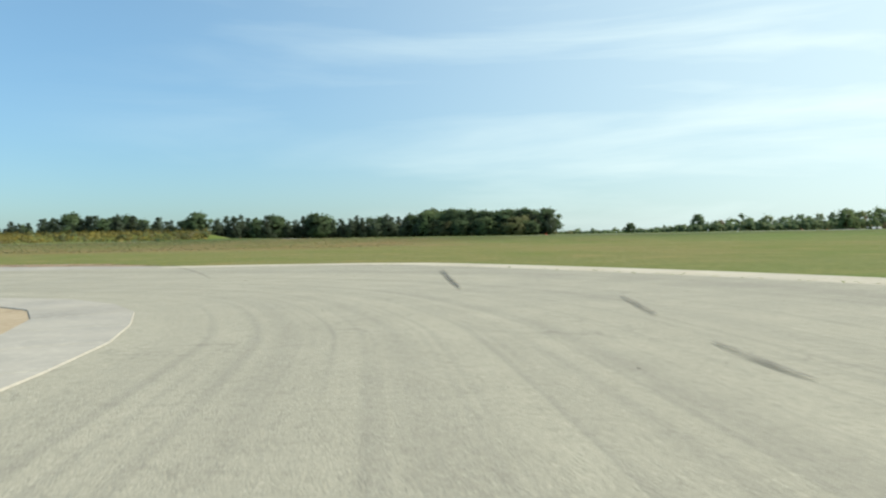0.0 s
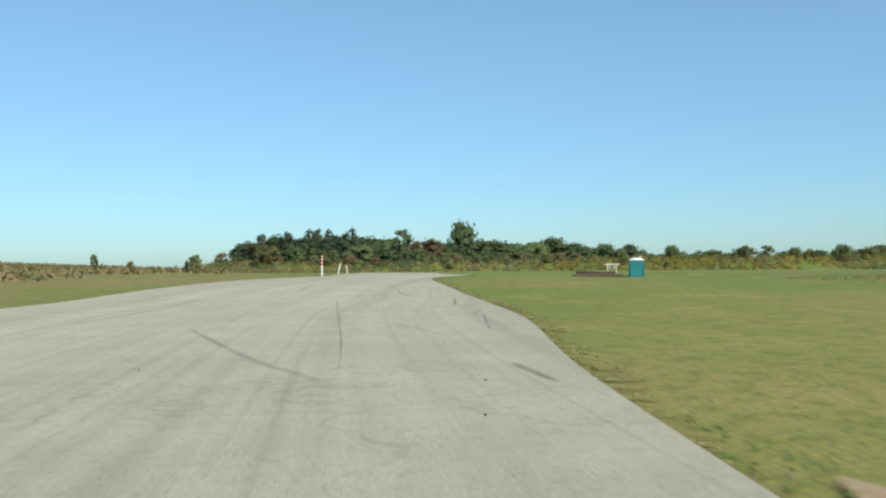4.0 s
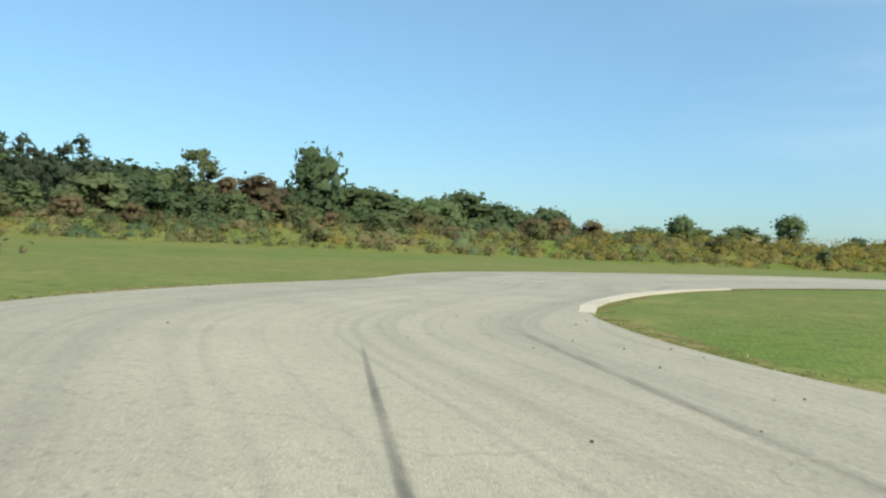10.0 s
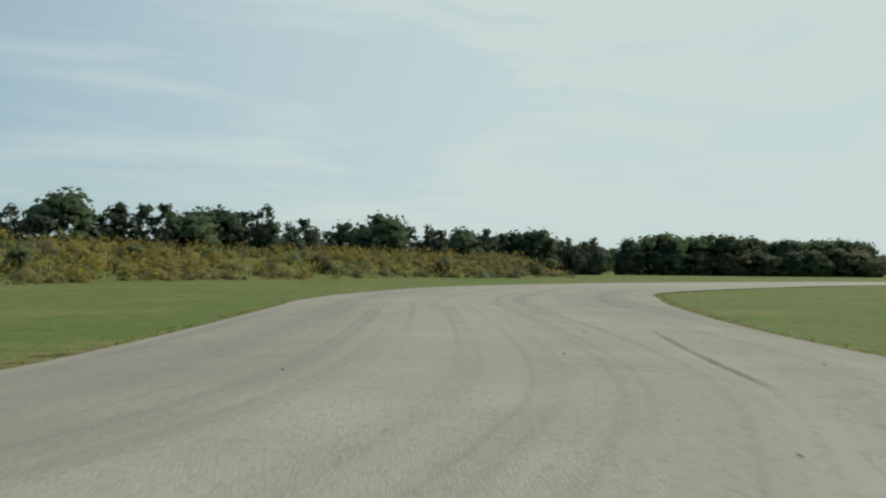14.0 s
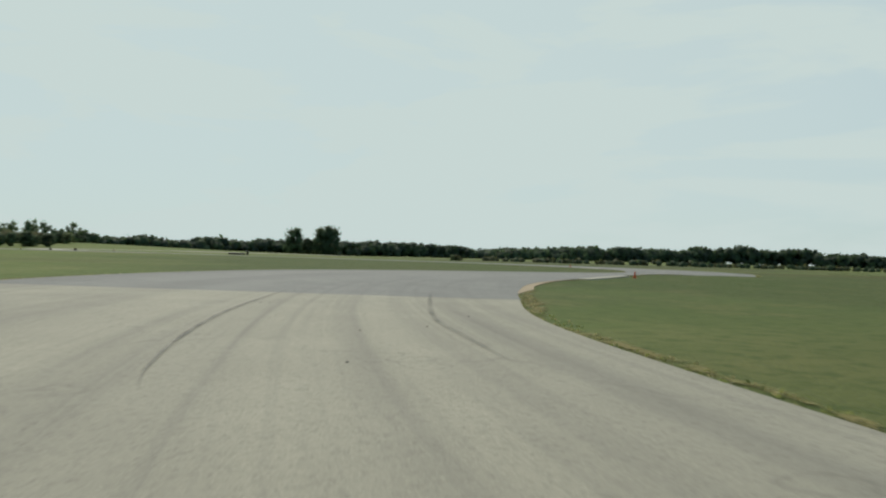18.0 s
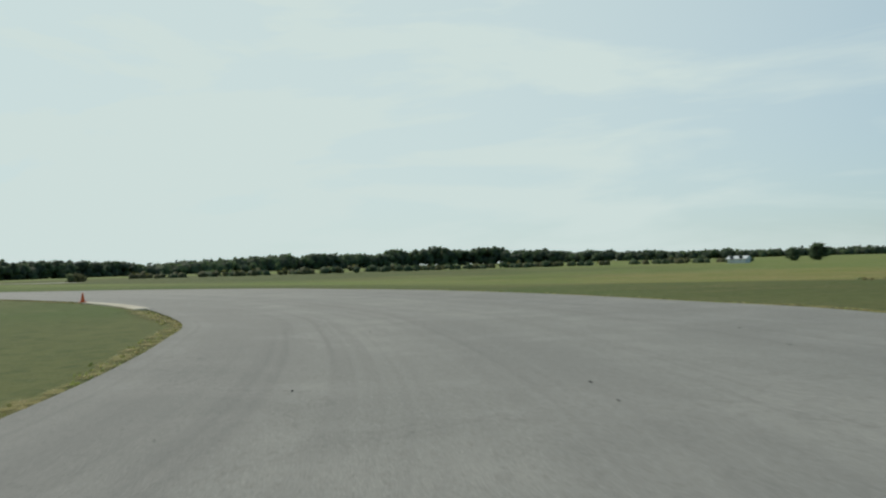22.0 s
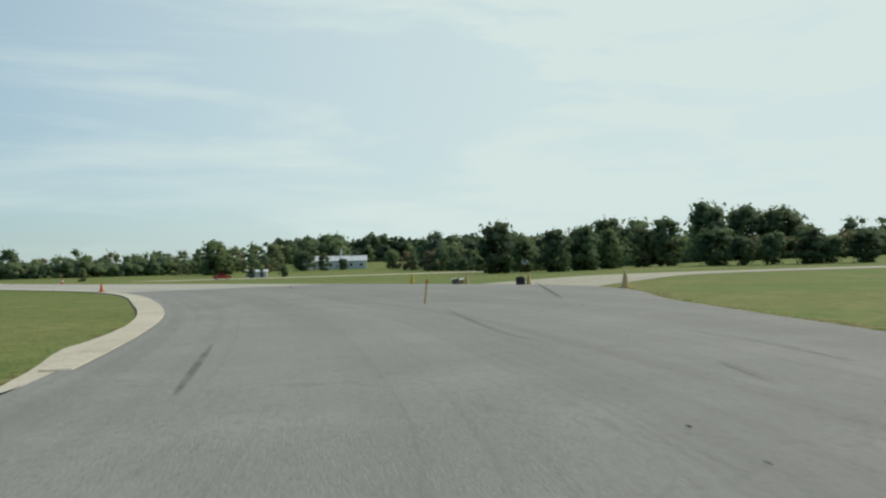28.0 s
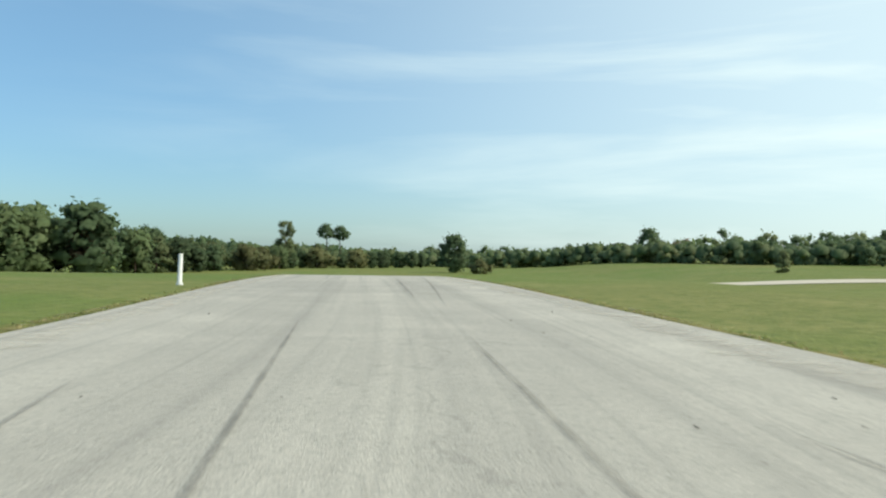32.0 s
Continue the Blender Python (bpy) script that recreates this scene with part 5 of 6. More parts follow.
skid(0.07, RUBBER_FAINT, (99.2, 272.6), (102.5, 258.5), (103.2, 254.6), (103.6, 252.2), lift=0.0510)
skid(0.07, RUBBER_FAINT, (102.8, 263.4), (103.4, 256.7), (103.7, 253.8), lift=0.0514)
skid(0.06, RUBBER_FAINT, (103.7, 269.7), (104.5, 256.3), (104.7, 252.6), (104.9, 250.2), lift=0.0516)
skid(0.07, RUBBER_FAINT, (99.5, 264.7), (100.5, 257.7), (100.9, 254.7), (101.1, 252.8), lift=0.0518)
skid(0.07, RUBBER_FAINT, (106.1, 261.2), (106.6, 257.5), (106.7, 255.0), lift=0.0520)
skid(0.07, RUBBER_FAINT, (100.2, 257.8), (100.4, 255.4), (100.3, 254.6), lift=0.0524)
skid(0.11, RUBBER_FAINT, (101.6, 316.6), (102.5, 296.6), (103.0, 282.3), lift=0.0540)
skid(0.11, RUBBER_FAINT, (106.8, 283.8), (106.6, 281.5), lift=0.0540)
skid(0.10, RUBBER_FAINT, (94.1, 320.8), (96.8, 301.2), lift=0.0545)
skid(0.10, RUBBER_FAINT, (96.7, 313.1), (98.4, 298.9), lift=0.0548)
skid(0.09, RUBBER, (-154.1, 101.9), (-148.6, 97.5), (-145.8, 95.5), (-143.1, 93.6))
skid(0.09, RUBBER_FAINT, (-147.8, 97.1), (-144.2, 94.8), (-142.5, 93.5), (-141.6, 92.8), lift=0.0502)
skid(0.12, RUBBER_FAINT, (-143.4, 94.7), (-142.4, 94.2), (-141.7, 93.9), (-141.0, 93.7), lift=0.0504)
skid(0.14, RUBBER, (-146.2, 98.4), (-143.2, 96.7), (-141.4, 95.7), (-140.1, 95.0), lift=0.0506)
skid(0.15, RUBBER, (-144.9, 98.1), (-142.7, 97.1), (-141.1, 96.6), (-139.8, 95.7), lift=0.0508)
skid(0.15, RUBBER_FAINT, (-144.4, 98.1), (-141.9, 97.4), (-140.3, 96.7), lift=0.0510)
skid(0.07, RUBBER_FAINT, (-144.7, 94.9), (-143.0, 93.8), (-141.4, 93.0), lift=0.0512)
skid(0.14, RUBBER_FAINT, (-154.4, 104.8), (-148.4, 100.4), (-145.0, 98.0), lift=0.0516)
skid(0.09, RUBBER_FAINT, (98.0, 275.2), (100.3, 266.0), (101.1, 261.9), lift=0.0518)
skid(0.09, RUBBER_FAINT, (99.7, 273.9), (101.4, 264.4), (101.7, 262.0), lift=0.0520)
skid(0.08, RUBBER_FAINT, (103.2, 277.6), (104.0, 266.1), (104.3, 262.0), lift=0.0522)
skid(0.09, RUBBER_FAINT, (104.4, 267.1), (104.7, 263.6), (104.8, 261.9), lift=0.0524)
skid(0.08, RUBBER_FAINT, (102.4, 270.9), (103.0, 266.2), (103.3, 263.8), lift=0.0526)
skid(0.10, RUBBER_FAINT, (105.4, 263.6), (105.5, 262.0), lift=0.0528)
skid(0.14, RUBBER_FAINT, (101.0, 301.9), (102.3, 285.6), lift=0.0530)
skid(0.08, RUBBER_FAINT, (105.0, 271.9), (105.7, 266.9), lift=0.0532)
skid(0.08, RUBBER_FAINT, (100.6, 279.8), (102.3, 264.7), (102.6, 262.1), lift=0.0534)
skid(0.10, RUBBER, (-20.3, 138.1), (-22.9, 143.4), (-24.3, 146.3), lift=0.0536)
skid(0.10, RUBBER, (-24.1, 143.9), (-26.5, 149.0), lift=0.0538)
skid(0.12, RUBBER, (-23.1, 141.1), (-24.8, 144.8), lift=0.0540)
skid(0.10, RUBBER, (-25.1, 144.1), (-26.3, 148.1), (-27.0, 149.9), lift=0.0542)
skid(0.12, RUBBER, (-25.7, 143.3), (-26.5, 146.2), lift=0.0544)
skid(0.09, RUBBER, (-26.4, 144.8), (-28.5, 148.7), (-29.7, 151.2), lift=0.0546)
skid(0.08, RUBBER, (-28.2, 149.2), (-29.0, 150.2), (-29.5, 151.0), lift=0.0550)
skid(0.07, RUBBER, (-26.9, 153.1), (-28.1, 152.5), (-29.0, 151.9), (-29.7, 151.2), lift=0.0552)
skid(0.10, RUBBER_FAINT, (-29.2, 152.3), (-29.9, 153.6), lift=0.0554)
skid(0.10, RUBBER_FAINT, (-160.0, 152.7), (-159.4, 153.9), lift=0.0502)
skid(0.06, RUBBER, (-159.7, 159.3), (-158.5, 158.2), (-156.6, 155.9), lift=0.0504)
skid(0.14, RUBBER_FAINT, (-150.1, 149.8), (-153.1, 147.6), lift=0.0508)
skid(0.12, RUBBER_FAINT, (-29.4, 153.5), (-32.2, 158.7), (-33.0, 160.0), lift=0.0510)
skid(0.09, RUBBER, (-30.0, 154.0), (-31.3, 156.3), lift=0.0512)
skid(0.12, RUBBER_FAINT, (-30.2, 157.5), (-31.6, 159.9), lift=0.0514)
skid(0.10, RUBBER_FAINT, (-33.2, 158.4), (-33.9, 159.6), lift=0.0520)
skid(0.09, RUBBER, (-17.3, 132.2), (-23.5, 144.5), lift=0.0522)
skid(0.12, RUBBER, (91.6, 183.7), (88.7, 178.6), lift=0.0524)
skid(0.17, RUBBER, (119.0, 201.9), (104.6, 187.9), lift=0.0526)
skid(0.12, RUBBER_FAINT, (97.5, 179.6), (96.4, 177.6), (94.7, 175.5), lift=0.0528)
skid(0.10, RUBBER_FAINT, (94.3, 177.1), (92.9, 175.6), lift=0.0530)
skid(0.17, RUBBER, (-0.4, 25.6), (0.1, 16.1), lift=0.0532)
skid(0.17, RUBBER, (2.8, 14.2), (2.5, 10.4), lift=0.0534)
skid(0.15, RUBBER, (2.4, 8.2), (2.4, 6.3), (2.5, 5.4), lift=0.0536)
skid(0.08, RUBBER, (-13.3, 38.3), (-9.3, 29.2), (-7.5, 24.8), (-6.5, 21.9), lift=0.0542)
skid(0.15, RUBBER_FAINT, (-15.1, 25.5), (-13.1, 23.7), lift=0.0546)
skid(0.14, RUBBER, (-120.9, 82.4), (-114.1, 79.1), lift=0.0548)
skid(0.14, RUBBER, (-117.0, 79.9), (-111.7, 77.5), (-109.4, 76.3), lift=0.0550)
skid(0.11, RUBBER, (-111.4, 75.6), (-109.7, 74.8), lift=0.0552)
skid(0.05, RUBBER, (-110.2, 73.3), (-109.9, 74.3), (-109.5, 75.7), lift=0.0554)
skid(0.05, RUBBER, (-110.2, 77.2), (-109.5, 78.9), (-108.8, 81.1), lift=0.0500)
skid(0.05, RUBBER, (-112.5, 76.0), (-112.1, 77.0), (-111.7, 78.2), lift=0.0502)
skid(0.12, RUBBER_FAINT, (-130.0, 86.7), (-125.2, 84.4), lift=0.0504)
skid(0.10, RUBBER, (-135.2, 170.3), (-138.4, 167.6), (-140.2, 166.0), (-141.8, 164.5), lift=0.0506)
skid(0.14, RUBBER_FAINT, (-75.2, 190.5), (-81.7, 191.0), (-85.7, 191.1), (-88.8, 190.9), (-90.8, 190.8), lift=0.0508)
skid(0.14, RUBBER, (101.0, 237.6), (101.0, 242.0), lift=0.0510)
skid(0.12, RUBBER_FAINT, (108.8, 236.9), (107.8, 229.8), (108.2, 227.2), (108.2, 224.9), (107.9, 222.4), lift=0.0512)
skid(0.17, RUBBER, (110.9, 213.6), (108.1, 208.9), lift=0.0514)
skid(0.09, RUBBER, (-44.9, 39.2), (-42.5, 39.6), (-40.0, 39.7), lift=0.0516)
skid(0.09, RUBBER_FAINT, (-39.6, 37.5), (-38.3, 37.7), (-36.4, 37.8), lift=0.0518)
skid(0.10, RUBBER_FAINT, (-37.2, 38.4), (-35.9, 37.8), lift=0.0520)
skid(0.09, RUBBER, (-36.9, 37.1), (-36.1, 37.3), lift=0.0522)
skid(0.09, RUBBER, (-25.2, 29.2), (-29.2, 31.4), (-34.0, 33.8), lift=0.0524)
skid(0.10, RUBBER_FAINT, (-39.9, 36.4), (-34.7, 34.5), lift=0.0526)
skid(0.09, RUBBER_FAINT, (-24.0, 30.6), (-22.0, 29.8), lift=0.0528)


skid(0.10, RUBBER, (-109.0, 76.2), (-107.0, 75.2), (-105.6, 74.5), lift=0.0556)
skid(0.13, RUBBER, (-102.0, 72.6), (-101.1, 72.2), (-100.1, 71.7), lift=0.0558)
skid(0.04, RUBBER, (-98.6, 70.6), (-97.8, 72.7), (-96.7, 74.6), (-95.9, 76.2), lift=0.0560)


# ---------------------------------------------------------------- things beside the track
ORANGE = material("orange_plastic", (0.75, 0.13, 0.03), 0.5, layers=[(3.0, (0.62, 0.11, 0.04), 0.4, 0.7), (30.0, (0.45, 0.1, 0.04), 0.62, 0.8)])
FADED = material("sun_bleached_plastic", (0.58, 0.42, 0.2), 0.6, layers=[(4.0, (0.5, 0.33, 0.14), 0.4, 0.7), (25.0, (0.35, 0.25, 0.13), 0.62, 0.8)])
YELLOW = material("yellow_plastic", (0.62, 0.45, 0.06), 0.5, layers=[(4.0, (0.5, 0.36, 0.07), 0.4, 0.7)])
WHITE = material("weathered_white_paint", (0.76, 0.76, 0.72), 0.55, layers=[(2.0, (0.66, 0.66, 0.6), 0.45, 0.7), (20.0, (0.5, 0.48, 0.42), 0.64, 0.8)])
BLACK = material("black_rubber", (0.03, 0.03, 0.03), 0.75, layers=[(5.0, (0.06, 0.055, 0.05), 0.45, 0.7)], relief=0.004, relief_scale=60.0, spread=0.25)
DARK_STEEL = material("dark_rusty_steel", (0.07, 0.06, 0.05), 0.7, 0.3, layers=[(3.0, (0.12, 0.07, 0.045), 0.5, 0.7)])
TEAL = material("teal_plastic", (0.02, 0.2, 0.22), 0.45, layers=[(1.5, (0.025, 0.17, 0.18), 0.4, 0.7)])
BROWN_BOARD = material("weathered_board", (0.2, 0.15, 0.1), 0.85, layers=[(4.0, (0.12, 0.09, 0.06), 0.4, 0.7)])
SIDING = material("white_siding", (0.7, 0.71, 0.7), 0.6, layers=[(1.0, (0.6, 0.61, 0.6), 0.45, 0.7), (1.0, (0.5, 0.51, 0.5), 0.5, 0.62, (0.2, 0.2, 40.0))])
PALE_ROOF = material("pale_metal_roof", (0.66, 0.67, 0.66), 0.45, layers=[(0.8, (0.56, 0.57, 0.56), 0.45, 0.7)])
PANE = material("window_pane", (0.04, 0.05, 0.06), 0.08)
RED_PAINT = material("red_vehicle_paint", (0.4, 0.03, 0.025), 0.3, layers=[(2.0, (0.32, 0.03, 0.025), 0.4, 0.7)])


def lathe(profile, sides=16, mat_break=None):
    """A turned body from (radius, height) pairs."""
    bm = bmesh.new()
    rings = [[bm.verts.new((r * math.cos(6.2832 * k / sides), r * math.sin(6.2832 * k / sides), z)) for k in range(sides)] for r, z in profile]
    for r0, r1 in zip(rings, rings[1:]):
        for k in range(sides):
            bm.faces.new((r0[k], r0[(k + 1) % sides], r1[(k + 1) % sides], r1[k]))
    bm.faces.new(rings[-1])
    bm.faces.new(list(reversed(rings[0])))
    for f in bm.faces:
        f.smooth = len(f.verts) == 4
    return bm


def block(x0, y0, z0, x1, y1, z1, bevel=0.01, bm=None):
    bm = bm or bmesh.new()
    r = bmesh.ops.create_cube(bm, size=1.0)
    for v in r["verts"]:
        v.co = Vector(((x0 + x1) / 2 + v.co.x * (x1 - x0), (y0 + y1) / 2 + v.co.y * (y1 - y0), (z0 + z1) / 2 + v.co.z * (z1 - z0)))
    if bevel:
        bmesh.ops.bevel(bm, geom=list({e for v in r["verts"] for e in v.link_edges}), offset=bevel, segments=2, affect="EDGES")
    return bm


def settle(ob, x, y, turn=0.0, tilt_x=0.0, tilt_y=0.0, lift=0.0):
    ob.matrix_basis = pose(x, y, gz(x, y) + lift, tilt_x, tilt_y, turn)
    return ob


def cone(x, y, height, mat, label, collar=False, turn=10.0, lift=0.0, group="orange cones"):
    thing = new("traffic_cone")
    k = height / 0.46
    part("base", block(-0.15 * k, -0.15 * k, 0.0, 0.15 * k, 0.15 * k, 0.03 * k, 0.008), mat, thing)
    part("body", lathe([(0.115 * k, 0.028 * k), (0.1 * k, 0.05 * k), (0.062 * k, 0.26 * k), (0.03 * k, 0.445 * k), (0.02 * k, 0.46 * k)]), mat, thing)
    if collar:
        part("collar", lathe([(0.082 * k, 0.165 * k), (0.084 * k, 0.17 * k), (0.055 * k, 0.318 * k), (0.05 * k, 0.322 * k)]), WHITE, thing, "white reflective collar")
    settle(thing, x, y, turn, lift=lift)
    return tagged(thing, label, "cone", group=group)


GRASS_CONE = "small orange traffic cone standing in the grass"
cone(-49.5, 52.2, 0.5, ORANGE, "small orange traffic cone on bare dirt beside the asphalt")
cone(-152.6, 95.5, 0.46, ORANGE, GRASS_CONE, turn=25)
cone(-41.1, 165.5, 0.34, ORANGE, "small orange traffic cone beside a low kerb", turn=40, lift=0.04)
cone(17.0, 136.4, 0.38, ORANGE, "small orange traffic cone on a low concrete kerb", turn=5, lift=0.05)
cone(101.1, 216.1, 0.46, ORANGE, "small orange traffic cone on a sandy kerb", turn=15, lift=0.05)
cone(109.3, 249.9, 0.5, ORANGE, "orange traffic cone with a white collar on a sandy strip", True, 30, 0.04)


def marker(x, y, height, mat, label, tip=None, lean=(0.0, 0.0), bands=(), turn=0.0, radius=0.05, group="white posts"):
    """A slim round marker post on a small foot, with a rounded top."""
    thing = new("marker_post")
    top = height - 0.14 if tip else height
    part("shaft", lathe([(radius * 1.5, -0.05), (radius * 1.5, 0.06), (radius, 0.1), (radius * 0.95, top - 0.03), (radius * 0.8, top)], 12), mat, thing)
    if tip:
        part("tip", lathe([(radius * 0.98, top), (radius * 0.98, height - 0.03), (radius * 0.6, height)], 12), tip, thing, "orange tip")
    for z0, z1 in bands:
        part("band", lathe([(radius * 1.04, z0), (radius * 1.06, z0 + 0.01), (radius * 1.06, z1 - 0.01), (radius * 1.04, z1)], 12), ORANGE, thing, "orange reflective band")
    settle(thing, x, y, turn, *lean)
    return tagged(thing, label, "post", group=group)


marker(-103.0, 68.6, 1.45, WHITE, "white marker post with orange bands beside the track", None, (1, 2), ((0.75, 0.88), (1.0, 1.13), (1.25, 1.38)))
marker(-121.2, 77.9, 1.2, WHITE, "leaning white marker post with an orange tip in the grass", ORANGE, (-12, 7))
marker(-139.0, 87.0, 1.1, WHITE, "slightly leaning white marker post with an orange tip", ORANGE, (4, -3))
marker(96.9, 269.4, 0.9, WHITE, "short white marker post at the edge of the asphalt", None, (1, -1), radius=0.075)
marker(94.6, 292.8, 1.0, WHITE, "short white marker post at the edge of the asphalt", None, (-2, 1), radius=0.075)

# blocked branch: faded cones and boxes
cone(115.3, 193.5, 0.75, FADED, "tall sun-bleached cone standing by the branch", group="faded cones")
cone(117.5, 201.1, 0.62, FADED, "tall sun-bleached cone behind a black crate", group="faded cones", turn=20)
cone(117.7, 206.0, 0.6, FADED, "tall sun-bleached cone behind a low crate", group="faded cones", turn=33)
cone(118.6, 211.9, 0.6, YELLOW, "tall yellow cone at the edge of the grass", group="faded cones", turn=50)
marker(101.3, 190.3, 0.75, FADED, "thin faded marker rod on the asphalt", ORANGE, (2, 6), radius=0.03, group="marker rods")


def crate(x, y, w, d, h, mat, rim, label, turn):
    thing = new("crate")
    part("body", block(-w / 2, -d / 2, 0.0, w / 2, d / 2, h, 0.02), mat, thing)
    for side in (-1, 1):
        part("rim", block(-w / 2 - 0.02, side * d / 2 - 0.03, h - 0.07, w / 2 + 0.02, side * d / 2 + 0.03, h + 0.03, 0.01), rim, thing, "tan rim")
        part("handle_hole", block(side * (w / 2 + 0.004) - 0.004, -0.09, h * 0.55, side * (w / 2 + 0.004) + 0.004, 0.09, h * 0.7, 0.003), BLACK, thing)
    settle(thing, x, y, turn, lift=0.02)
    return tagged(thing, label, "crate", group="crates")


crate(117.1, 201.3, 0.5, 0.42, 0.42, BLACK, FADED, "black crate with a tan rim standing on the asphalt", 35)
crate(117.2, 206.2, 0.6, 0.45, 0.3, BROWN_BOARD, WHITE, "low dark crate with a pale rim on the asphalt", 25)


# ---------------------------------------------------------------- toilet cabin and trailer in the grass
def cabin(x, y, turn):
    thing = new("portable_toilet")
    part("skid_base", block(-0.58, -0.58, 0.0, 0.58, 0.58, 0.12, 0.02), BLACK, thing)
    part("body", block(-0.55, -0.55, 0.12, 0.55, 0.55, 2.02, 0.04), TEAL, thing)
    for sx in (-1, 1):
        for sy in (-1, 1):
            part("corner_rib", lathe([(0.05, 0.14), (0.05, 2.0), (0.045, 2.02)], 8), TEAL, thing).location = (sx * 0.53, sy * 0.53, 0)
    door = part("door", block(-0.38, -0.585, 0.2, 0.38, -0.553, 1.92, 0.012), TEAL, thing)
    part("latch", block(0.26, -0.61, 1.02, 0.34, -0.587, 1.12, 0.006), WHITE, door, "white latch")
    part("vent_grille", block(-0.42, -0.566, 1.955, 0.42, -0.553, 2.0, 0.003), BLACK, thing)
    part("roof", lathe([(0.83, 2.02), (0.84, 2.06), (0.62, 2.16), (0.3, 2.24), (0.1, 2.26)], 4), WHITE, thing, "white translucent roof").rotation_euler = (0, 0, radians(45))
    part("vent_pipe", lathe([(0.06, 2.1), (0.06, 2.38), (0.05, 2.4)], 10), WHITE, thing).location = (0.3, 0.3, 0)
    settle(thing, x, y, turn)
    return tagged(thing, "teal portable toilet cabin with a white roof in the grass", "toilet cabin")


cabin(-96.0, 92.6, -40)


def wheel(x, y, r, w, parent, mat=None):
    tyre = part("tyre", lathe([(r * 0.72, -w / 2), (r * 0.94, -w / 2), (r, -w * 0.3), (r, w * 0.3), (r * 0.94, w / 2), (r * 0.72, w / 2)], 18), BLACK, parent)
    tyre.matrix_basis = pose(x, y, r, 90, 0, 0)
    part("rim", lathe([(r * 0.5, -w * 0.52), (r * 0.62, -w * 0.42), (r * 0.62, w * 0.42), (r * 0.5, w * 0.52)], 14), mat or DARK_STEEL, tyre)


trailer = new("flatbed_trailer")
part("deck", block(-2.0, -0.95, 0.62, 2.0, 0.95, 0.74, 0.015), BROWN_BOARD, trailer, "weathered board deck")
for y in (-0.9, 0.9):
    part("side_rail", block(-2.02, y - 0.05, 0.46, 2.02, y + 0.05, 0.62, 0.01), DARK_STEEL, trailer)
    for x in (-0.5, 0.35):
        wheel(x, y * 1.15, 0.33, 0.2, trailer)
part("drawbar", block(2.0, -0.06, 0.46, 3.2, 0.06, 0.56, 0.01), DARK_STEEL, trailer)
for x in (-1.7, -0.9, -0.1, 0.7):
    part("load_board", block(x, -0.85, 0.74, x + 0.7, 0.85, 0.9 + 0.05 * abs(x), 0.02), DARK_STEEL, trailer)
settle(trailer, -98.3, 90.6, 45, lift=0.0)
tagged(trailer, "low dark flatbed trailer loaded with boards, parked in the grass", "trailer")
frame_rack = new("white_rack")
for x in (-0.35, 0.35):
    part("leg", block(x - 0.03, -0.03, 0.0, x + 0.03, 0.03, 0.7, 0.006), WHITE, frame_rack)
    part("brace", block(x * 0.5 - 0.025, -0.025, 0.3, x * 0.5 + 0.025, 0.025, 0.62, 0.006), WHITE, frame_rack)
part("top_bar", block(-0.55, -0.04, 0.66, 0.55, 0.04, 0.74, 0.008), WHITE, frame_rack)
settle(frame_rack, -97.5, 91.4, 50, lift=0.9)
tagged(frame_rack, "white metal rack standing on a dark trailer", "rack")


# ---------------------------------------------------------------- barrel and tyre walls
def barrel(x, y):
    thing = new("barrel")
    part("body", lathe([(0.28, 0.0), (0.29, 0.02), (0.29, 0.28), (0.3, 0.3), (0.29, 0.32), (0.29, 0.56), (0.3, 0.58), (0.29, 0.6), (0.29, 0.86), (0.28, 0.88)], 20), DARK_STEEL, thing)
    part("lid", lathe([(0.3, 0.88), (0.3, 0.96), (0.24, 0.98)], 20), WHITE, thing, "white painted lid")
    settle(thing, x, y)
    return tagged(thing, "dark steel barrel with a white lid in the grass", "barrel")


barrel(116.1, 164.9)
tyre_mesh = lathe([(0.17, 0.0), (0.27, 0.0), (0.31, 0.04), (0.315, 0.1), (0.31, 0.16), (0.27, 0.2), (0.17, 0.2)], 14)
shared_tyre = bpy.data.meshes.new("tyre")
tyre_mesh.to_mesh(shared_tyre)
tyre_mesh.free()
shared_tyre.materials.append(BLACK)


def tyre_wall(a, b, layers, seed, label):
    rs = random.Random(seed)
    a, b = Vector(a), Vector(b)
    thing = new("tyre_wall")
    settle(thing, a.x, a.y)
    n = int((b - a).length / 0.64)
    for i in range(n):
        p = (b - a) * (i / n)
        for k in range(layers):
            t = part("tyre", shared_tyre, BLACK, thing)
            t.location = (p.x + rs.uniform(-0.03, 0.03), p.y + rs.uniform(-0.03, 0.03), gz(a.x + p.x, a.y + p.y) - gz(a.x, a.y) + 0.2 * k)
    return tagged(thing, label, "tyre wall", group="tyre walls")


tyre_wall((116.7, 168.8), (114.8, 165.3), 2, 3, "long low wall of stacked black tyres in the grass")
tyre_wall((135.7, 320.3), (140.1, 318.5), 1, 4, "low wall of stacked grey-black tyres in mown grass")


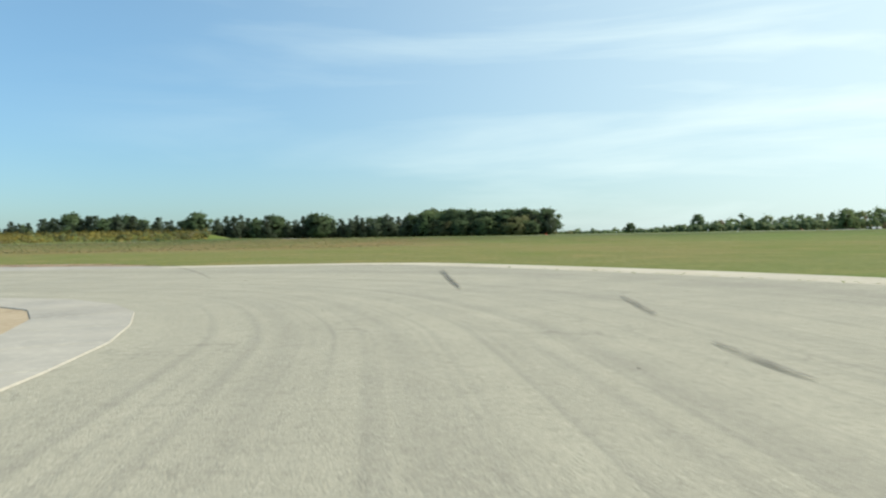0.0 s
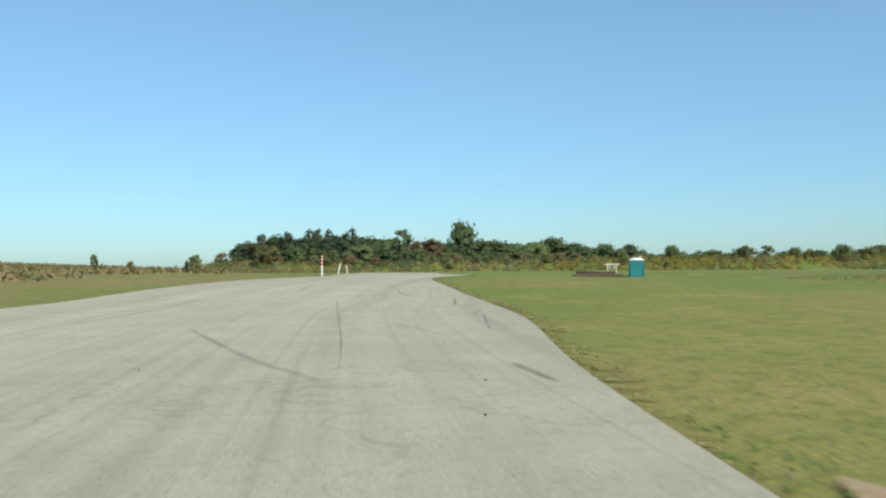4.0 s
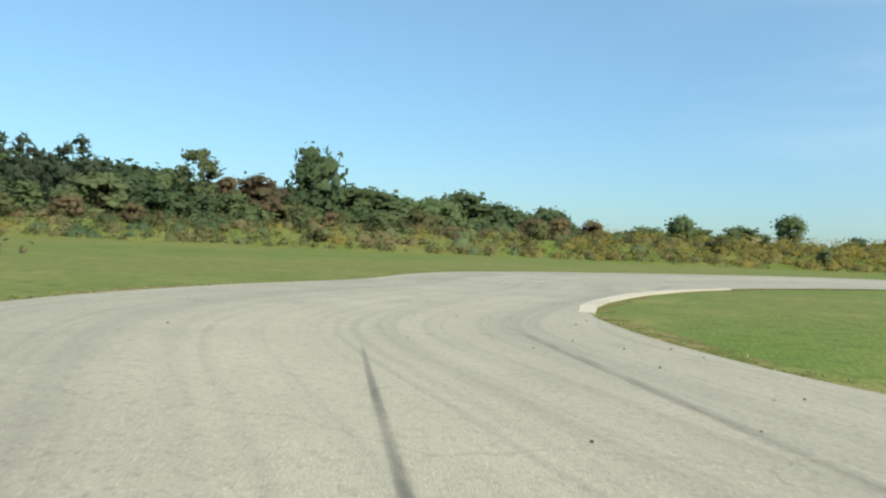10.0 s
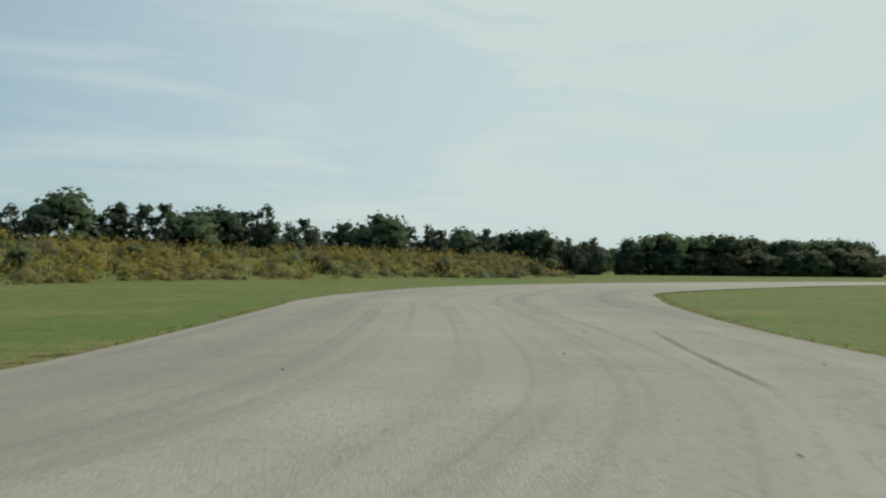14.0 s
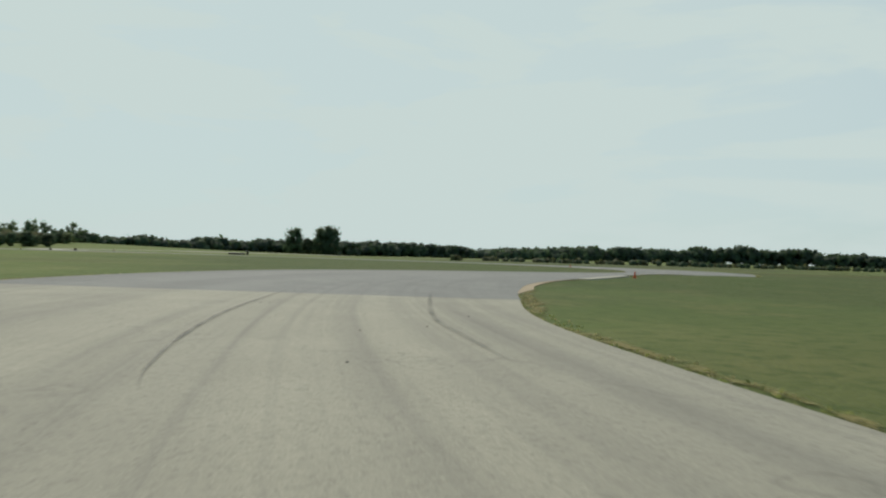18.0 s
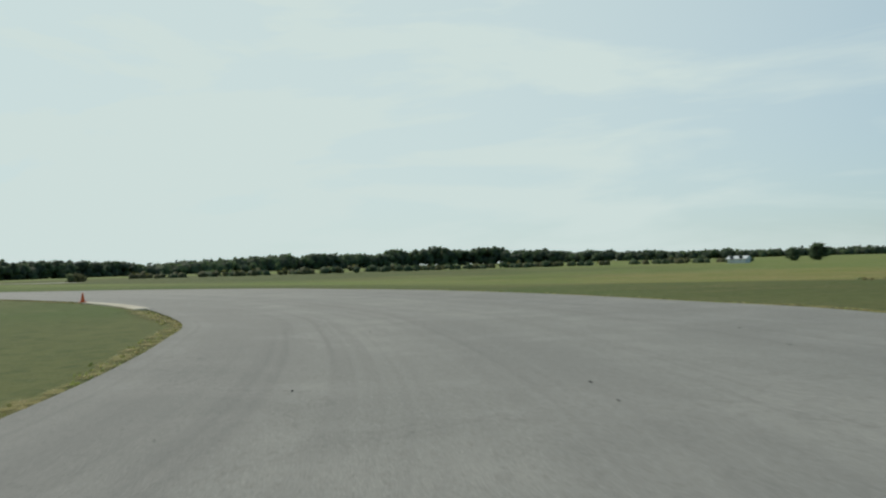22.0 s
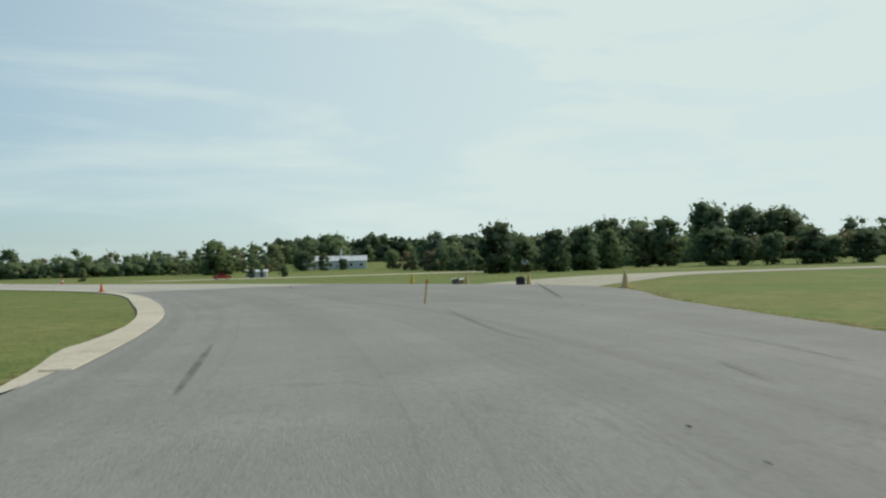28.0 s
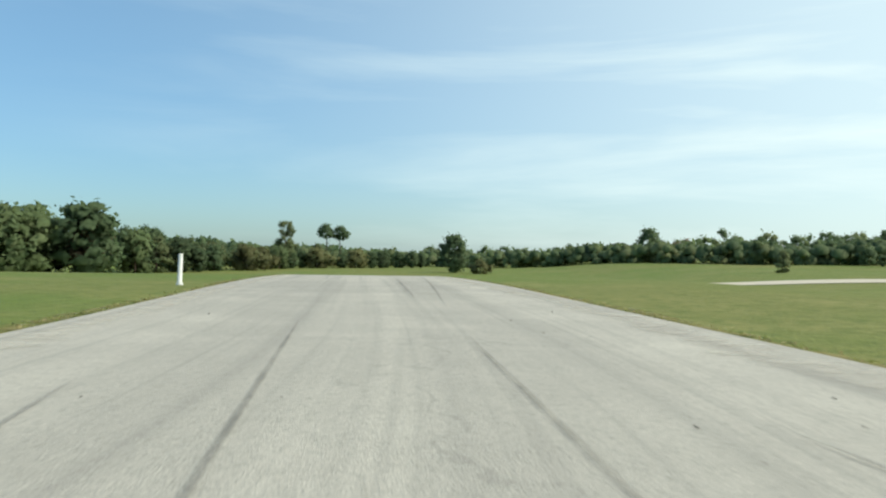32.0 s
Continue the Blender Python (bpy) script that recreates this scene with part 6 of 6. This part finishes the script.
# ---------------------------------------------------------------- houses and vehicles far off
def house(x, y, turn, length, depth, wall_h, roof_h, roof_mat, label, windows=4, chimney=False, mast=False, wall_mat=None):
    thing = new("house")
    wall_mat = wall_mat or SIDING
    part("wall", block(-length / 2, -depth / 2, -0.4, length / 2, depth / 2, wall_h, 0.03), wall_mat, thing)
    bm = bmesh.new()
    o = 0.35
    v = [bm.verts.new(p) for p in ((-length / 2 - o, -depth / 2 - o, wall_h - 0.05), (length / 2 + o, -depth / 2 - o, wall_h - 0.05), (length / 2 + o, depth / 2 + o, wall_h - 0.05), (-length / 2 - o, depth / 2 + o, wall_h - 0.05),
        (-length / 2 - o, 0, wall_h + roof_h), (length / 2 + o, 0, wall_h + roof_h))]
    for f in ((0, 1, 5, 4), (2, 3, 4, 5), (1, 2, 5), (3, 0, 4), (3, 2, 1, 0)):
        bm.faces.new([v[k] for k in f])
    bmesh.ops.recalc_face_normals(bm, faces=bm.faces)
    roof = part("roof", bm, roof_mat, thing)
    if chimney:
        part("chimney", block(length * 0.2, -0.3, wall_h + roof_h * 0.6, length * 0.2 + 0.6, 0.3, wall_h + roof_h + 0.7, 0.02), BROWN_BOARD, roof)
    for side in (-1, 1):
        for k in range(windows):
            cx = -length / 2 + length * (k + 0.5) / windows
            y0 = side * (depth / 2 + 0.02)
            if k == windows // 2 and side < 0:
                part("door", block(cx - 0.45, y0 - 0.04, 0.1, cx + 0.45, y0 + 0.03, 2.1, 0.01), BROWN_BOARD, thing, "brown door")
                continue
            w = part("window", block(cx - 0.55, y0 - 0.04, 0.9, cx + 0.55, y0 + 0.03, 2.0, 0.01), WHITE, thing)
            part("pane", block(cx - 0.48, y0 - 0.055 if side < 0 else y0 + 0.025, 0.97, cx + 0.48, y0 - 0.035 if side < 0 else y0 + 0.045, 1.93, 0.0), PANE, w, "dark window pane")
    if mast:
        part("steeple", lathe([(0.4, wall_h + roof_h * 0.7), (0.4, wall_h + roof_h + 0.8), (0.45, wall_h + roof_h + 0.85), (0.03, wall_h + roof_h + 3.0)], 8), WHITE, thing, "small white steeple")
    settle(thing, x, y, turn)
    return tagged(thing, label, "house", group="far houses")


house(264.6, 432.1, -37, 19, 8, 3.0, 1.9, PALE_ROOF, "long low white house with a pale roof and a small steeple", 5, True, True)
house(252.5, 436.5, 35, 4, 4, 2.8, 1.2, PALE_ROOF, "small white shed half hidden by trees", 2)
house(192.5, 366.0, -33, 5, 3, 1.6, 0.5, PALE_ROOF, "low white shed at the edge of the trees", 2)
house(250.5, 325.9, -45, 6, 4.5, 4.0, 0.7, PALE_ROOF, "low white building among trees, with a pale roof", 3)
house(99.1, -65.1, 10, 5, 4, 1.2, 0.8, PALE_ROOF, "small white shed with a pale roof in the field", 2)
house(200.5, 560.2, 15, 16, 7, 2.4, 1.7, PALE_ROOF, "long low house with a pale roof among trees", 5)
house(219.3, 553.9, 0, 10, 7, 3.0, 2.2, PALE_ROOF, "house with a pale roof on the wooded slope", 4)

# trees half hiding the houses
for x, y, h in ((250.0, 422.0, 6.5), (257.0, 420.0, 4.4), (245.0, 428.0, 7.5), (272.0, 410.0, 7.0), (234.0, 306.0, 5.2), (227.0, 310.0, 3.4), (238.0, 316.0, 2.6), (246.0, 318.0, 2.8), (180.6, 464.6, 6.0), (208.8, 424.6, 11.5), (214.0, 427.0, 8.5), (158.9, 399.3, 3.8), (188.0, 361.0, 2.6), (197.0, 360.0, 3.0), (204.7, 476.6, 6.4), (190.9, 550.5, 5.0), (208.9, 544.9, 5.5)):
    plant(tree_rng.choice(["oak", "dark"]), x, y, h, 1.1)


def small_car(x, y, turn, mat, label):
    thing = new("car")
    part("body", block(-2.1, -0.85, 0.3, 2.1, 0.85, 0.95, 0.12), mat, thing)
    part("cabin", block(-1.2, -0.75, 0.9, 0.9, 0.75, 1.45, 0.18), PANE, thing, "dark glazed cabin")
    part("roof", block(-1.0, -0.7, 1.4, 0.65, 0.7, 1.5, 0.04), mat, thing)
    for sx in (-1.3, 1.3):
        for sy in (-0.78, 0.78):
            wheel(sx, sy, 0.32, 0.2, thing, WHITE)
    for sy in (-0.6, 0.6):
        part("headlight", block(2.06, sy - 0.15, 0.6, 2.12, sy + 0.15, 0.76, 0.02), WHITE, thing, "clear headlight")
    settle(thing, x, y, turn)
    return tagged(thing, label, "car", group="far vehicles")


small_car(176.0, 353.0, -18, RED_PAINT, "small red car far off on a pale road")


# ---------------------------------------------------------------- grass along the edges
GRASS_BLADE = leaves("grass_blade", (0.25, 0.29, 0.085), (0.31, 0.3, 0.11))
STRAW = leaves("straw_blade", (0.44, 0.38, 0.19), (0.34, 0.31, 0.13))
verge_rs = np.random.RandomState(301)


def verge(line, side, count, first, last):
    out = []
    n = len(line)
    for _ in range(count):
        i = verge_rs.randint(2, n - 3)
        t = (line[i + 1] - line[i - 1]).normalized()
        d = first + (last - first) * verge_rs.uniform() ** 2.2
        p = line[i] + Vector((t.y, -t.x, 0)) * side * d + t * verge_rs.uniform(-0.5, 0.5)
        out.append((p.x, p.y))
    return out


def clear_of_paving(p):
    for line, reach in ((apron_outer, 2.2), (apron_inner, 5.0)):
        if min((q.x - p[0]) ** 2 + (q.y - p[1]) ** 2 for q in line) < reach * reach:
            return False
    if any((x - p[0]) ** 2 + (y - p[1]) ** 2 < 1.2 for x, y in KERB_SPOTS):
        return False
    q = Vector((p[0], p[1], 0))
    k = min(range(0, len(left_line), 3), key=lambda i: (left_line[i] - q).length_squared)
    for j in range(max(0, k - 6), min(len(left_line), k + 7)):
        a, b = left_line[j], road_right[j]
        u = (q - a).dot(b - a) / max(0.01, (b - a).length_squared)
        if 0.0 < u < 1.0 and ((q - a) - (b - a) * u).length < 0.8:
            return False
    return True


tufts = [p for p in verge(left_line, -1, 11000, -0.05, 0.45) + verge(right_line, 1, 11000, -0.05, 0.45) if clear_of_paving(p)]
weeds("verge_grass", tufts, [GRASS_BLADE, GRASS_BLADE, STRAW], 5, 0.028, 302, "uneven green and straw-coloured grass along the asphalt", 0.055, 0.2, 0.6)
dirt_tufts = [(p.x, p.y) for p in offset(apron_outer[4:], 2.4) + offset(apron_outer[8:], 3.2) + offset(apron_outer[12:], 1.6)]
dirt_tufts = [(x + verge_rs.uniform(-0.9, 0.9), y + verge_rs.uniform(-0.9, 0.9)) for x, y in dirt_tufts for _ in range(9)]
dirt_tufts = [(x, y) for x, y in dirt_tufts if noise.noise((x * 0.8, y * 0.8, 4.0)) > -0.05]
weeds("dirt_weeds", dirt_tufts, [STRAW, STRAW, GRASS_BLADE], 7, 0.04, 303, "small dry tufts of weeds growing in brown dirt", 0.1, 0.0, 0.22)


# loose crumbs of rubber and small stones on the asphalt
crumb_rs = np.random.RandomState(311)
crumbs = []
for _ in range(900):
    i = crumb_rs.randint(20, len(left_line) - 20)
    a, b = left_line[i], road_right[i]
    u = 0.97 - 0.4 * crumb_rs.uniform() ** 1.5 if crumb_rs.uniform() < 0.75 else 0.04 + 0.4 * crumb_rs.uniform()
    p = a.lerp(b, u)
    crumbs.append((p.x, p.y, gz(p.x, p.y) + 0.045))
crumb_mesh = quads_mesh("rubber_crumbs", cores(crumb_rs, crumbs, crumb_rs.uniform(0.006, 0.016, len(crumbs)), 1.0, 0.6)[0], [BLACK])
tagged(new("rubber_crumbs", crumb_mesh), "small dark crumbs of rubber and stones scattered on asphalt", "debris", kind="stuff")
